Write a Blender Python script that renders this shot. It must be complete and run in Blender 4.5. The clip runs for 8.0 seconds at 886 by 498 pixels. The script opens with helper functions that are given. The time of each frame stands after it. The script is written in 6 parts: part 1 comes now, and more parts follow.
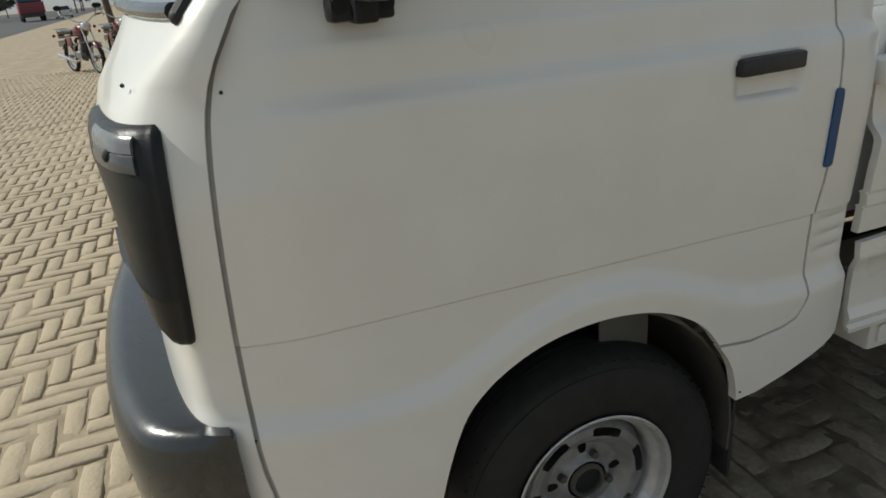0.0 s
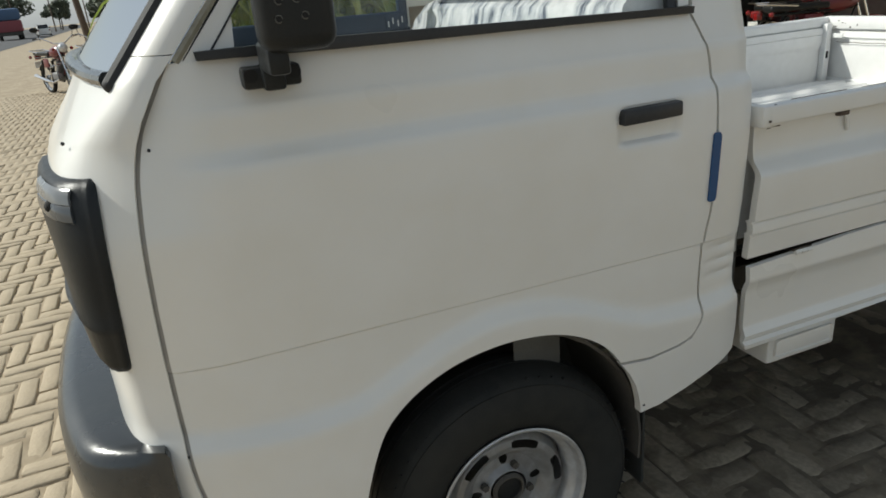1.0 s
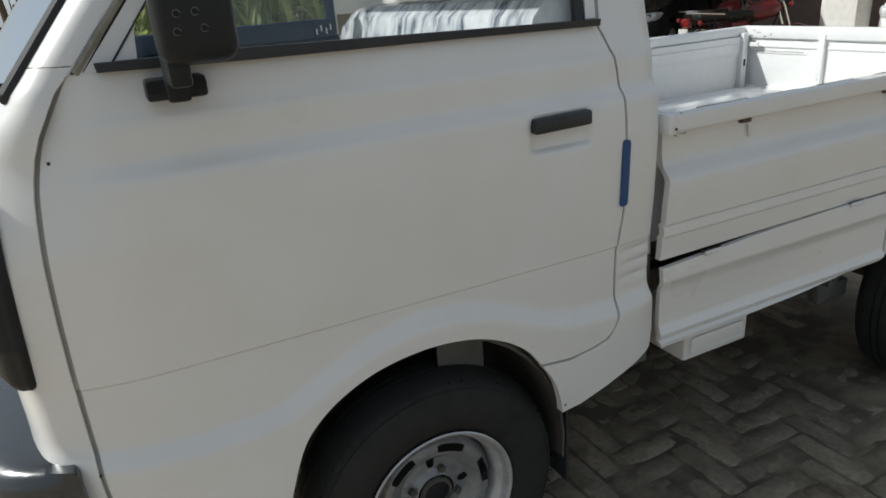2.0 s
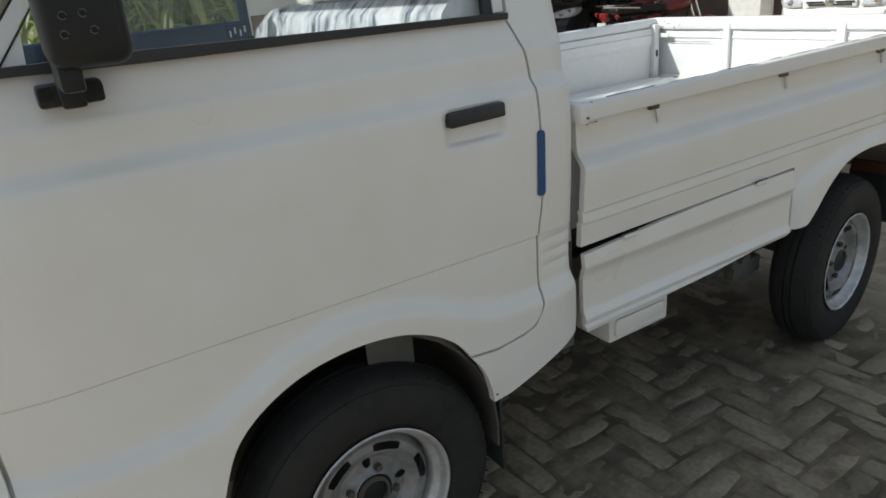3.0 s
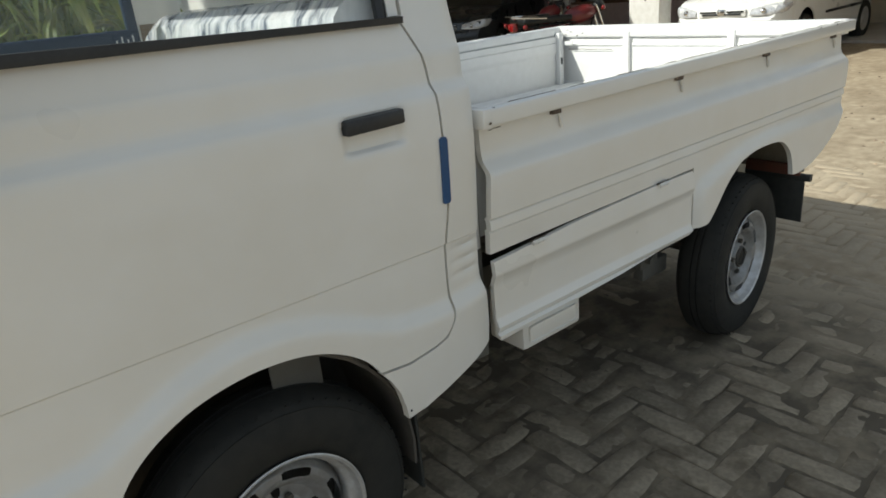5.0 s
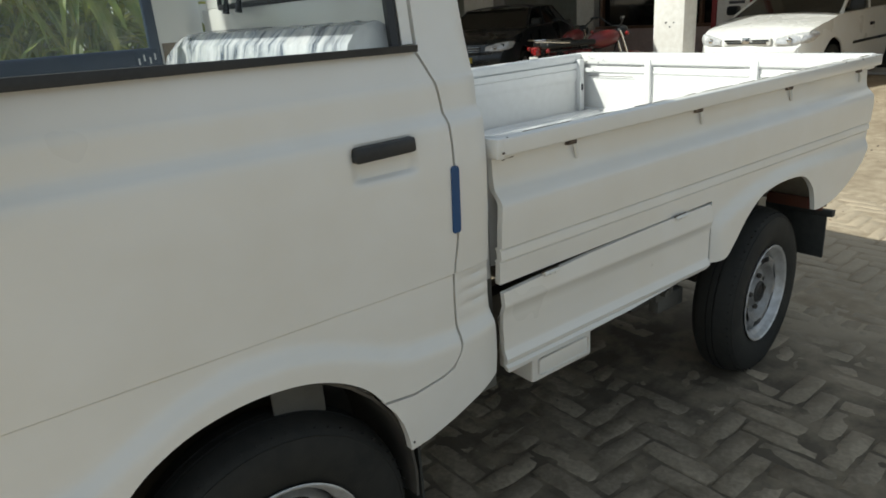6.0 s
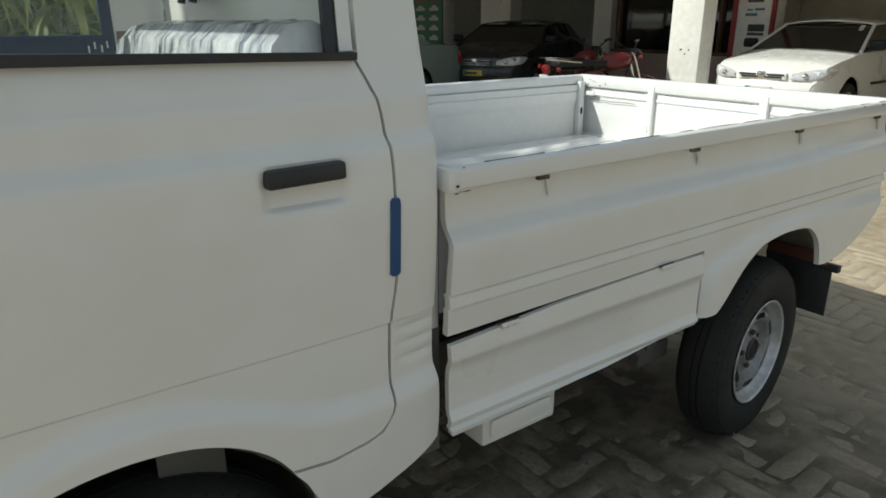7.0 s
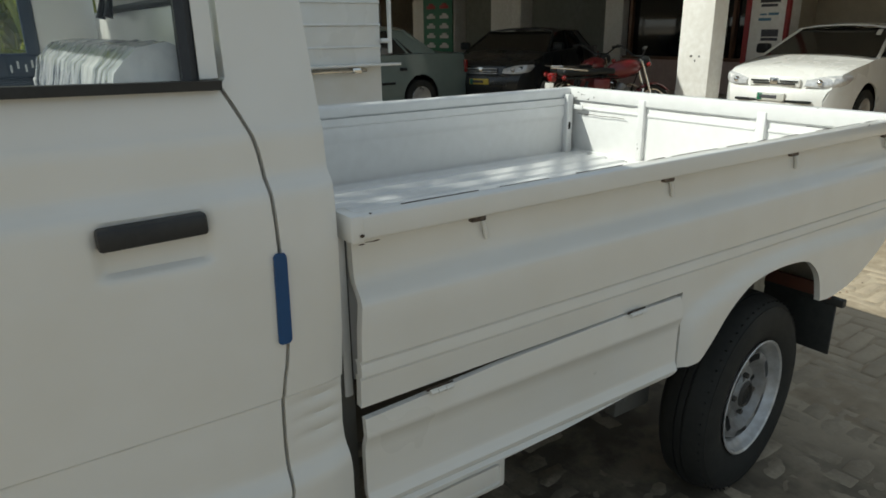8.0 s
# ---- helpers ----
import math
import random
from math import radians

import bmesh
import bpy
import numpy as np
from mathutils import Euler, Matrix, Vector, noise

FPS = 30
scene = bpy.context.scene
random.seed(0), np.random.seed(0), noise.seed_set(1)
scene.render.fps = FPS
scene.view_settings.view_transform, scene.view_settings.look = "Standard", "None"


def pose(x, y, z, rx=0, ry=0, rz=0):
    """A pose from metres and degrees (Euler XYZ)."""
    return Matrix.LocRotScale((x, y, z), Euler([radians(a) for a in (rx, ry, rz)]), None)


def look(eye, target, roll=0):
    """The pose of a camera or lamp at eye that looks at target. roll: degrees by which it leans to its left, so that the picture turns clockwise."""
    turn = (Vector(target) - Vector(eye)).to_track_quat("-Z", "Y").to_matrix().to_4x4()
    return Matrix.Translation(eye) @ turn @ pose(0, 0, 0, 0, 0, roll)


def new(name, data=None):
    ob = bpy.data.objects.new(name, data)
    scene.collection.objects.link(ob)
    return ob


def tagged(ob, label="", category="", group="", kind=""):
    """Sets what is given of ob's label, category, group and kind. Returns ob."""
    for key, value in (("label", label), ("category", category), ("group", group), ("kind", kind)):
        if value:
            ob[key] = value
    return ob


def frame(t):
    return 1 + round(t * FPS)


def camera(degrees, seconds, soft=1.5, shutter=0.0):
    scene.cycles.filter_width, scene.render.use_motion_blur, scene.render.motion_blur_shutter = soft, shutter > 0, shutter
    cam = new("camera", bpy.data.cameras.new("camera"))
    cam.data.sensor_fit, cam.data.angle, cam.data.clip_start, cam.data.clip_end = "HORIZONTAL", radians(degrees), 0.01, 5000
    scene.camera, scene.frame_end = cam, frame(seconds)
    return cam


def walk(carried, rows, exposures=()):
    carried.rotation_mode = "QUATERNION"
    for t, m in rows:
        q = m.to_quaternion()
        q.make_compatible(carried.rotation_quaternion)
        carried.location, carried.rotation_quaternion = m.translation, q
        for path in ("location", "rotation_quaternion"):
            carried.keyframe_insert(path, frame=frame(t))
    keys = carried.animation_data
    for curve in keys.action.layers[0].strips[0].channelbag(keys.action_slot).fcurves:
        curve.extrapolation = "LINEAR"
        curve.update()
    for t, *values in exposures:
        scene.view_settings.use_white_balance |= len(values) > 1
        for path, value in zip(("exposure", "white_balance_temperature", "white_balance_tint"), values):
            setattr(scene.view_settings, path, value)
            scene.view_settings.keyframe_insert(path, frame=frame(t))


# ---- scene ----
cam = camera(66.9, 8.0, soft=1.7)
PATH = [
    (0, (-0.575, -0.849, 1.244), (0.018, 0.905, 0.488), -5.0),
    (0.3, (-0.546, -0.889, 1.268), (0.057, 0.855, 0.482), -5.3),
    (0.5, (-0.531, -0.915, 1.283), (0.075, 0.826, 0.507), -5.3),
    (0.8, (-0.508, -0.96, 1.299), (0.135, 0.786, 0.567), -5.4),
    (1, (-0.497, -0.99, 1.308), (0.149, 0.761, 0.589), -5.1),
    (1.2, (-0.487, -1.004, 1.316), (0.152, 0.743, 0.582), -4.9),
    (1.5, (-0.478, -1.014, 1.309), (0.186, 0.725, 0.576), -4.7),
    (1.8, (-0.467, -1.015, 1.313), (0.266, 0.698, 0.587), -4.4),
    (2, (-0.451, -1.024, 1.315), (0.337, 0.668, 0.596), -4.5),
    (2.2, (-0.448, -1.029, 1.31), (0.383, 0.644, 0.596), -4.6),
    (3.3, (-0.418, -1.045, 1.306), (0.559, 0.531, 0.557), -5.8),
    (3.5, (-0.413, -1.044, 1.307), (0.586, 0.515, 0.549), -5.6),
    (4, (-0.389, -1.041, 1.301), (0.679, 0.467, 0.536), -5.4),
    (4.4, (-0.376, -1.041, 1.289), (0.729, 0.445, 0.533), -5.7),
    (4.5, (-0.373, -1.038, 1.293), (0.741, 0.437, 0.529), -5.5),
    (4.7, (-0.374, -1.033, 1.286), (0.756, 0.436, 0.533), -5.6),
    (5.8, (-0.357, -1.016, 1.294), (0.766, 0.498, 0.625), -4.8),
    (6, (-0.342, -1.019, 1.299), (0.77, 0.503, 0.63), -4.3),
    (6.2, (-0.317, -1.014, 1.29), (0.807, 0.506, 0.636), -3.4),
    (6.5, (-0.264, -0.99, 1.289), (0.837, 0.548, 0.641), -2.7),
    (6.7, (-0.223, -0.964, 1.286), (0.904, 0.555, 0.635), -1.9),
    (6.8, (-0.188, -0.948, 1.274), (0.959, 0.561, 0.635), -1.6),
    (6.9, (-0.156, -0.933, 1.268), (0.984, 0.583, 0.633), -0.7),
    (7, (-0.122, -0.917, 1.288), (0.989, 0.617, 0.645), -0.1),
    (7.1, (-0.08, -0.894, 1.281), (1.031, 0.655, 0.677), -1.3),
    (7.2, (-0.043, -0.881, 1.309), (1.065, 0.666, 0.693), -0.4),
    (7.3, (-0.019, -0.874, 1.316), (1.121, 0.652, 0.707), 0.2),
    (7.4, (0.015, -0.862, 1.311), (1.219, 0.627, 0.733), 0.4),
    (7.5, (0.037, -0.867, 1.319), (1.248, 0.608, 0.722), 1.0),
    (7.6, (0.044, -0.863, 1.307), (1.261, 0.614, 0.723), 0.8),
    (7.8, (0.093, -0.854, 1.299), (1.235, 0.675, 0.701), -0.6),
    (8, (0.137, -0.847, 1.302), (1.211, 0.72, 0.678), -0.7),
]
walk(cam, [(t, look(eye, target, roll)) for t, eye, target, roll in PATH],
     [(0.0, -0.2, 6600, 4), (0.5, -0.01, 6600, 4), (0.8, 0.04, 6550, 4), (1.5, 0.0, 6500, 4), (2.0, -0.02, 6250, 7), (3.5, 0.2, 6350, 5), (4.5, 0.22, 6550, 4), (6.5, 0.18, 6450, 2), (7.5, -0.05, 6480, 1), (8.0, -0.05, 6480, 1)])

# ---- world and sun ----
SUN_WAY = Vector((1.0, -0.55, -1.0)).normalized()
world = bpy.data.worlds.new("sky")
scene.world = world
world.use_nodes = True
wn = world.node_tree.nodes
sky = wn.new("ShaderNodeTexSky")
sky.sky_type, sky.sun_disc = "NISHITA", False
sky.sun_elevation, sky.sun_rotation = radians(41), radians(299)
sky.dust_density, sky.air_density = 1.2, 1.0
wn["Background"].inputs[1].default_value = 0.095
haze = wn.new("ShaderNodeHueSaturation")
haze.inputs["Saturation"].default_value = 0.6
world.node_tree.links.new(sky.outputs[0], haze.inputs["Color"])
veil = wn.new("ShaderNodeMix")
veil.data_type = "RGBA"
veil.inputs[0].default_value = 0.5
veil.inputs[7].default_value = (4.6, 5.2, 6.1, 1)
world.node_tree.links.new(haze.outputs[0], veil.inputs[6])
world.node_tree.links.new(veil.outputs[2], wn["Background"].inputs[0])
sun = new("sun", bpy.data.lights.new("sun", "SUN"))
sun.data.energy, sun.data.angle, sun.data.color = 4.3, radians(0.6), (1.0, 0.97, 0.915)
sun.matrix_world = look((0, 0, 20), Vector((0, 0, 20)) + SUN_WAY)


# ---- materials ----
def mat(name, color, rough=0.5, metal=0.0, coat=0.0, dark=None, grain=40.0, blot=3.0, amount=0.5, bump=0.0, bump_scale=150.0,
        per_piece=0.0, per_island=0.0, spec=0.5, rough_var=0.08):
    """Principled surface: colour drifts to `dark` by two noises, roughness drifts with them, fine bump."""
    m = bpy.data.materials.new(name)
    m.use_nodes = True
    nt = m.node_tree
    N, L = nt.nodes, nt.links
    b = N["Principled BSDF"]
    b.inputs["Roughness"].default_value = rough
    b.inputs["Metallic"].default_value = metal
    b.inputs["Coat Weight"].default_value = coat
    b.inputs["Coat Roughness"].default_value = 0.06
    b.inputs["Specular IOR Level"].default_value = spec
    dark = dark or tuple(c * 0.75 for c in color)
    tc = N.new("ShaderNodeTexCoord")
    n1, n2 = N.new("ShaderNodeTexNoise"), N.new("ShaderNodeTexNoise")
    n1.inputs["Scale"].default_value, n2.inputs["Scale"].default_value = grain, blot
    n1.inputs["Detail"].default_value, n2.inputs["Detail"].default_value = 3, 4
    for n in (n1, n2):
        L.new(tc.outputs["Object"], n.inputs["Vector"])
    mul = N.new("ShaderNodeMath")
    mul.operation = "MULTIPLY"
    L.new(n1.outputs[0], mul.inputs[0])
    L.new(n2.outputs[0], mul.inputs[1])
    ramp = N.new("ShaderNodeMapRange")
    ramp.inputs[1].default_value, ramp.inputs[2].default_value = 0.12, 0.42
    ramp.inputs[3].default_value, ramp.inputs[4].default_value = amount, 0.0
    L.new(mul.outputs[0], ramp.inputs[0])
    mix = N.new("ShaderNodeMix")
    mix.data_type = "RGBA"
    mix.inputs[6].default_value, mix.inputs[7].default_value = (*color, 1), (*dark, 1)
    L.new(ramp.outputs[0], mix.inputs[0])
    out = mix.outputs[2]
    if per_piece or per_island:
        src = N.new("ShaderNodeObjectInfo").outputs["Random"] if per_piece else N.new("ShaderNodeNewGeometry").outputs["Random Per Island"]
        hsv = N.new("ShaderNodeHueSaturation")
        v = N.new("ShaderNodeMapRange")
        span = per_piece or per_island
        v.inputs[3].default_value, v.inputs[4].default_value = 1 - span, 1 + span
        L.new(src, v.inputs[0])
        L.new(v.outputs[0], hsv.inputs["Value"])
        L.new(out, hsv.inputs["Color"])
        out = hsv.outputs[0]
    L.new(out, b.inputs["Base Color"])
    rr = N.new("ShaderNodeMapRange")
    rr.inputs[1].default_value, rr.inputs[2].default_value = 0.3, 0.7
    rr.inputs[3].default_value, rr.inputs[4].default_value = max(rough - rough_var, 0.02), min(rough + rough_var, 1)
    L.new(n2.outputs[0], rr.inputs[0])
    L.new(rr.outputs[0], b.inputs["Roughness"])
    if bump:
        n3 = N.new("ShaderNodeTexNoise")
        n3.inputs["Scale"].default_value = bump_scale
        n3.inputs["Detail"].default_value = 3
        L.new(tc.outputs["Object"], n3.inputs["Vector"])
        bp = N.new("ShaderNodeBump")
        bp.inputs["Strength"].default_value = bump
        bp.inputs["Distance"].default_value = 0.004
        L.new(n3.outputs[0], bp.inputs["Height"])
        L.new(bp.outputs[0], b.inputs["Normal"])
    return m


def glass(name, tint=(0.9, 0.95, 0.93), rough=0.0):
    m = bpy.data.materials.new(name)
    m.use_nodes = True
    nt = m.node_tree
    N, L = nt.nodes, nt.links
    for n in list(N):
        N.remove(n)
    out = N.new("ShaderNodeOutputMaterial")
    tr, gl, mx, fr = N.new("ShaderNodeBsdfTransparent"), N.new("ShaderNodeBsdfGlossy"), N.new("ShaderNodeMixShader"), N.new("ShaderNodeFresnel")
    tr.inputs[0].default_value = (*tint, 1)
    gl.inputs["Roughness"].default_value = rough
    fr.inputs[0].default_value = 1.5
    L.new(fr.outputs[0], mx.inputs[0])
    L.new(tr.outputs[0], mx.inputs[1])
    L.new(gl.outputs[0], mx.inputs[2])
    L.new(mx.outputs[0], out.inputs[0])
    return m


def cloudy_glass(name, share):
    """A pane with a thin pale film that scatters light through."""
    m = glass(name)
    N, L = m.node_tree.nodes, m.node_tree.links
    out = [n for n in N if n.type == "OUTPUT_MATERIAL"][0]
    clear = out.inputs[0].links[0].from_socket
    di, tl, both, mx = N.new("ShaderNodeBsdfDiffuse"), N.new("ShaderNodeBsdfTranslucent"), N.new("ShaderNodeMixShader"), N.new("ShaderNodeMixShader")
    di.inputs[0].default_value = tl.inputs[0].default_value = (0.72, 0.70, 0.66, 1)
    nz, r = N.new("ShaderNodeTexNoise"), N.new("ShaderNodeMapRange")
    nz.inputs["Scale"].default_value, nz.inputs["Detail"].default_value = 7, 5
    r.inputs[3].default_value, r.inputs[4].default_value = share - 0.2, share + 0.2
    L.new(nz.outputs[0], r.inputs[0])
    L.new(di.outputs[0], both.inputs[1])
    L.new(tl.outputs[0], both.inputs[2])
    L.new(r.outputs[0], mx.inputs[0])
    L.new(clear, mx.inputs[1])
    L.new(both.outputs[0], mx.inputs[2])
    L.new(mx.outputs[0], out.inputs[0])
    return m


M = {}
M["cloudy_glass"] = cloudy_glass("cloudy_rear_glass", 0.55)
M["paint"] = mat("white_paint", (0.79, 0.78, 0.745), 0.34, coat=0.55, dark=(0.72, 0.69, 0.62), grain=7, blot=2.4, amount=0.6, bump=0.11, bump_scale=5)
M["paint_in"] = mat("white_bed_paint", (0.75, 0.75, 0.738), 0.45, coat=0.15, dark=(0.58, 0.57, 0.54), grain=25, blot=3, amount=0.3, bump=0.04, bump_scale=20)
M["black"] = mat("black_plastic", (0.012, 0.014, 0.015), 0.36, dark=(0.024, 0.025, 0.025), grain=300, blot=8, bump=0.15, bump_scale=600, spec=0.28)
M["trim"] = mat("black_trim", (0.015, 0.017, 0.020), 0.45, dark=(0.035, 0.036, 0.038), grain=120, blot=10, bump=0.05)
M["rubber"] = mat("black_rubber", (0.012, 0.012, 0.013), 0.6, dark=(0.03, 0.03, 0.03))
M["tyre"] = mat("tyre_rubber", (0.021, 0.022, 0.021), 0.72, dark=(0.040, 0.039, 0.035), grain=30, blot=6, amount=0.5, bump=0.2, bump_scale=200, spec=0.22)
M["steel"] = mat("silver_wheel_paint", (0.62, 0.63, 0.64), 0.38, metal=0.35, dark=(0.30, 0.28, 0.25), grain=50, blot=12, amount=0.6)
M["chrome"] = mat("chrome", (0.75, 0.75, 0.75), 0.12, metal=1.0, dark=(0.6, 0.6, 0.6))
M["bumper"] = mat("grey_bumper_plastic", (0.017, 0.020, 0.022), 0.27, coat=0.5, dark=(0.030, 0.032, 0.034), grain=60, blot=6, bump=0.05)
M["chassis"] = mat("dirty_chassis", (0.055, 0.052, 0.047), 0.8, dark=(0.09, 0.08, 0.066), grain=20, blot=6, amount=0.8, bump=0.3)
M["rust"] = mat("red_oxide", (0.16, 0.05, 0.03), 0.8, dark=(0.08, 0.05, 0.04))
M["flap"] = mat("rubber_flap", (0.022, 0.026, 0.026), 0.55, dark=(0.06, 0.06, 0.055), grain=40, blot=6)
M["tape"] = mat("blue_tape", (0.010, 0.07, 0.20), 0.4, dark=(0.008, 0.05, 0.15))
M["glass"] = glass("window_glass", (0.95, 0.975, 0.965))
M["cover"] = mat("pale_lens_cover", (0.17, 0.178, 0.185), 0.22, coat=0.5, dark=(0.10, 0.105, 0.11), grain=60, blot=20)
M["lens_grey"] = mat("grey_lens", (0.06, 0.065, 0.07), 0.2, coat=0.4, dark=(0.04, 0.045, 0.05), grain=60, blot=20)
M["blueblack"] = mat("dark_blue_vinyl", (0.018, 0.035, 0.06), 0.42, dark=(0.03, 0.05, 0.08), grain=40, blot=5, bump=0.2)
M["tan"] = mat("tan_trim", (0.26, 0.21, 0.15), 0.7, dark=(0.18, 0.14, 0.1), grain=60, blot=10)
M["pale"] = mat("pale_bar_grey", (0.6, 0.62, 0.62), 0.5)
M["underseal"] = mat("grey_underseal", (0.115, 0.112, 0.10), 0.8, dark=(0.08, 0.076, 0.066), grain=30, blot=8, bump=0.3)
M["dusty"] = mat("dust_coated_underseal", (0.40, 0.37, 0.30), 0.9, dark=(0.24, 0.22, 0.18), grain=25, blot=7, amount=0.8, bump=0.3)
M["gap"] = mat("dark_gap", (0.014, 0.014, 0.014), 0.9)
M["chip"] = mat("dark_chip", (0.05, 0.042, 0.034), 0.8, dark=(0.12, 0.07, 0.04), grain=200, blot=30)


# ---- mesh helpers ----
def finish(bm, name, material, sharp=35, smooth=True):
    me = bpy.data.meshes.new(name)
    bm.normal_update()
    bm.to_mesh(me)
    bm.free()
    if material:
        me.materials.append(material)
    if smooth:
        me.shade_smooth()
        me.set_sharp_from_angle(angle=radians(sharp))
    return me


def thing(name, label, category, at=(0, 0, 0), rz=0.0, group="", kind=""):
    ob = new(name)
    ob.matrix_world = pose(*at, 0, 0, rz)
    return tagged(ob, label, category, group, kind)


def part(name, bm, material, parent=None, label="", sharp=35, smooth=True):
    ob = new(name, finish(bm, name, material, sharp, smooth))
    ob.parent = parent
    if label:
        ob["label"] = label
    return ob


def box(bm, lo, hi, bevel=0.0, seg=2):
    r = bmesh.ops.create_cube(bm, size=1.0)
    s = [hi[i] - lo[i] for i in range(3)]
    c = [(hi[i] + lo[i]) / 2 for i in range(3)]
    bmesh.ops.transform(bm, matrix=Matrix.Translation(c) @ Matrix.Diagonal((*s, 1)), verts=r["verts"])
    if bevel:
        es = list({e for v in r["verts"] for e in v.link_edges})
        bmesh.ops.bevel(bm, geom=es, offset=bevel, segments=seg, affect="EDGES", profile=0.5)
    return bm


def boxes(*items, bevel=0.004):
    bm = bmesh.new()
    for lo, hi in items:
        box(bm, lo, hi, bevel)
    return bm


def tube(bm, pts, r, n=8, closed=False):
    """A round bar along points."""
    pts = [Vector(p) for p in pts]
    rings = []
    for i, p in enumerate(pts):
        a = pts[max(i - 1, 0)] if not closed else pts[i - 1]
        b = pts[min(i + 1, len(pts) - 1)] if not closed else pts[(i + 1) % len(pts)]
        d = (b - a).normalized()
        up = Vector((0, 0, 1)) if abs(d.z) < 0.9 else Vector((1, 0, 0))
        u = d.cross(up).normalized()
        v = u.cross(d)
        rad = r[i] if isinstance(r, (list, tuple)) else r
        rings.append([bm.verts.new(p + rad * (math.cos(2 * math.pi * k / n) * u + math.sin(2 * math.pi * k / n) * v)) for k in range(n)])
    pairs = list(zip(rings, rings[1:])) + ([(rings[-1], rings[0])] if closed else [])
    for A, B in pairs:
        for k in range(n):
            bm.faces.new((A[k], A[(k + 1) % n], B[(k + 1) % n], B[k]))
    if not closed:
        bm.faces.new(rings[0][::-1])
        bm.faces.new(rings[-1])
    return bm


def lathe(bm, prof, n=48, m=None, close=False):
    """Profile of (radius, along) turned round the y axis."""
    rings = []
    for r, a in prof:
        rings.append([bm.verts.new((r * math.cos(2 * math.pi * k / n), a, r * math.sin(2 * math.pi * k / n))) for k in range(n)])
    pr = list(zip(rings, rings[1:])) + ([(rings[-1], rings[0])] if close else [])
    for A, B in pr:
        for k in range(n):
            bm.faces.new((A[k], B[k], B[(k + 1) % n], A[(k + 1) % n]))
    if m is not None:
        bmesh.ops.transform(bm, matrix=m, verts=[v for ring in rings for v in ring])
    return bm


def grid_surface(rows, thick=0.0, cap=False):
    """A skin through rows of points, all rows of one length."""
    bm = bmesh.new()
    vs = [[bm.verts.new(p) for p in row] for row in rows]
    for A, B in zip(vs, vs[1:]):
        for k in range(len(A) - 1):
            bm.faces.new((A[k], A[k + 1], B[k + 1], B[k]))
    if thick:
        bm.normal_update()
        bmesh.ops.solidify(bm, geom=bm.faces[:], thickness=thick)
    return bm


def lerp(tab, v):
    """Straight lines through a table of (key, value)."""
    if v <= tab[0][0]:
        return tab[0][1]
    for (a, p), (b, q) in zip(tab, tab[1:]):
        if v <= b:
            return p + (q - p) * (v - a) / (b - a)
    return tab[-1][1]


def smooth(v):
    v = min(max(v, 0.0), 1.0)
    return v * v * (3 - 2 * v)


def skin(outline, fn, xs, zs, thick=0.012):
    """A sheet cut to an outline in x and z, bent by y = fn(x, z), with thickness inwards."""
    bm = bmesh.new()
    bm.faces.new([bm.verts.new((x, 0, z)) for x, z in outline])
    for vals, no, axis in ((xs, (1, 0, 0), 0), (zs, (0, 0, 1), 2)):
        for v in vals:
            co = [0, 0, 0]
            co[axis] = v
            bmesh.ops.bisect_plane(bm, geom=bm.verts[:] + bm.edges[:] + bm.faces[:], dist=1e-5, plane_co=co, plane_no=no)
    bmesh.ops.triangulate(bm, faces=[f for f in bm.faces if len(f.verts) > 4])
    for v in bm.verts:
        v.co.y = fn(v.co.x, v.co.z)
    bmesh.ops.recalc_face_normals(bm, faces=bm.faces[:])
    bm.normal_update()
    if sum(f.normal.y for f in bm.faces) > 0:
        bmesh.ops.reverse_faces(bm, faces=bm.faces[:])
    edge = [e for e in bm.edges if e.is_boundary]
    r = bmesh.ops.extrude_edge_only(bm, edges=edge)
    for v in [g for g in r["geom"] if isinstance(g, bmesh.types.BMVert)]:
        v.co.y += thick
    return bm


def spline(pts, n=4):
    """Points on a smooth curve through pts."""
    out = []
    for i in range(len(pts) - 1):
        a, b = pts[max(i - 1, 0)], pts[i]
        c, d = pts[i + 1], pts[min(i + 2, len(pts) - 1)]
        for k in range(n):
            t = k / n
            out.append(tuple(0.5 * (2 * b[j] + (c[j] - a[j]) * t + (2 * a[j] - 5 * b[j] + 4 * c[j] - d[j]) * t * t + (3 * b[j] - a[j] - 3 * c[j] + d[j]) * t ** 3) for j in (0, 1)))
    return out + [tuple(pts[-1])]


def steps(a, b, d):
    n = max(1, round((b - a) / d))
    return [a + (b - a) * i / n for i in range(n + 1)]


# ---- the white pickup ----
WIDE = 1.43          # outer width; near side at y = 0
MID = WIDE / 2
truck = thing("pickup_truck", "small white forward-control pickup with an open cargo bed, freshly painted", "pickup truck")

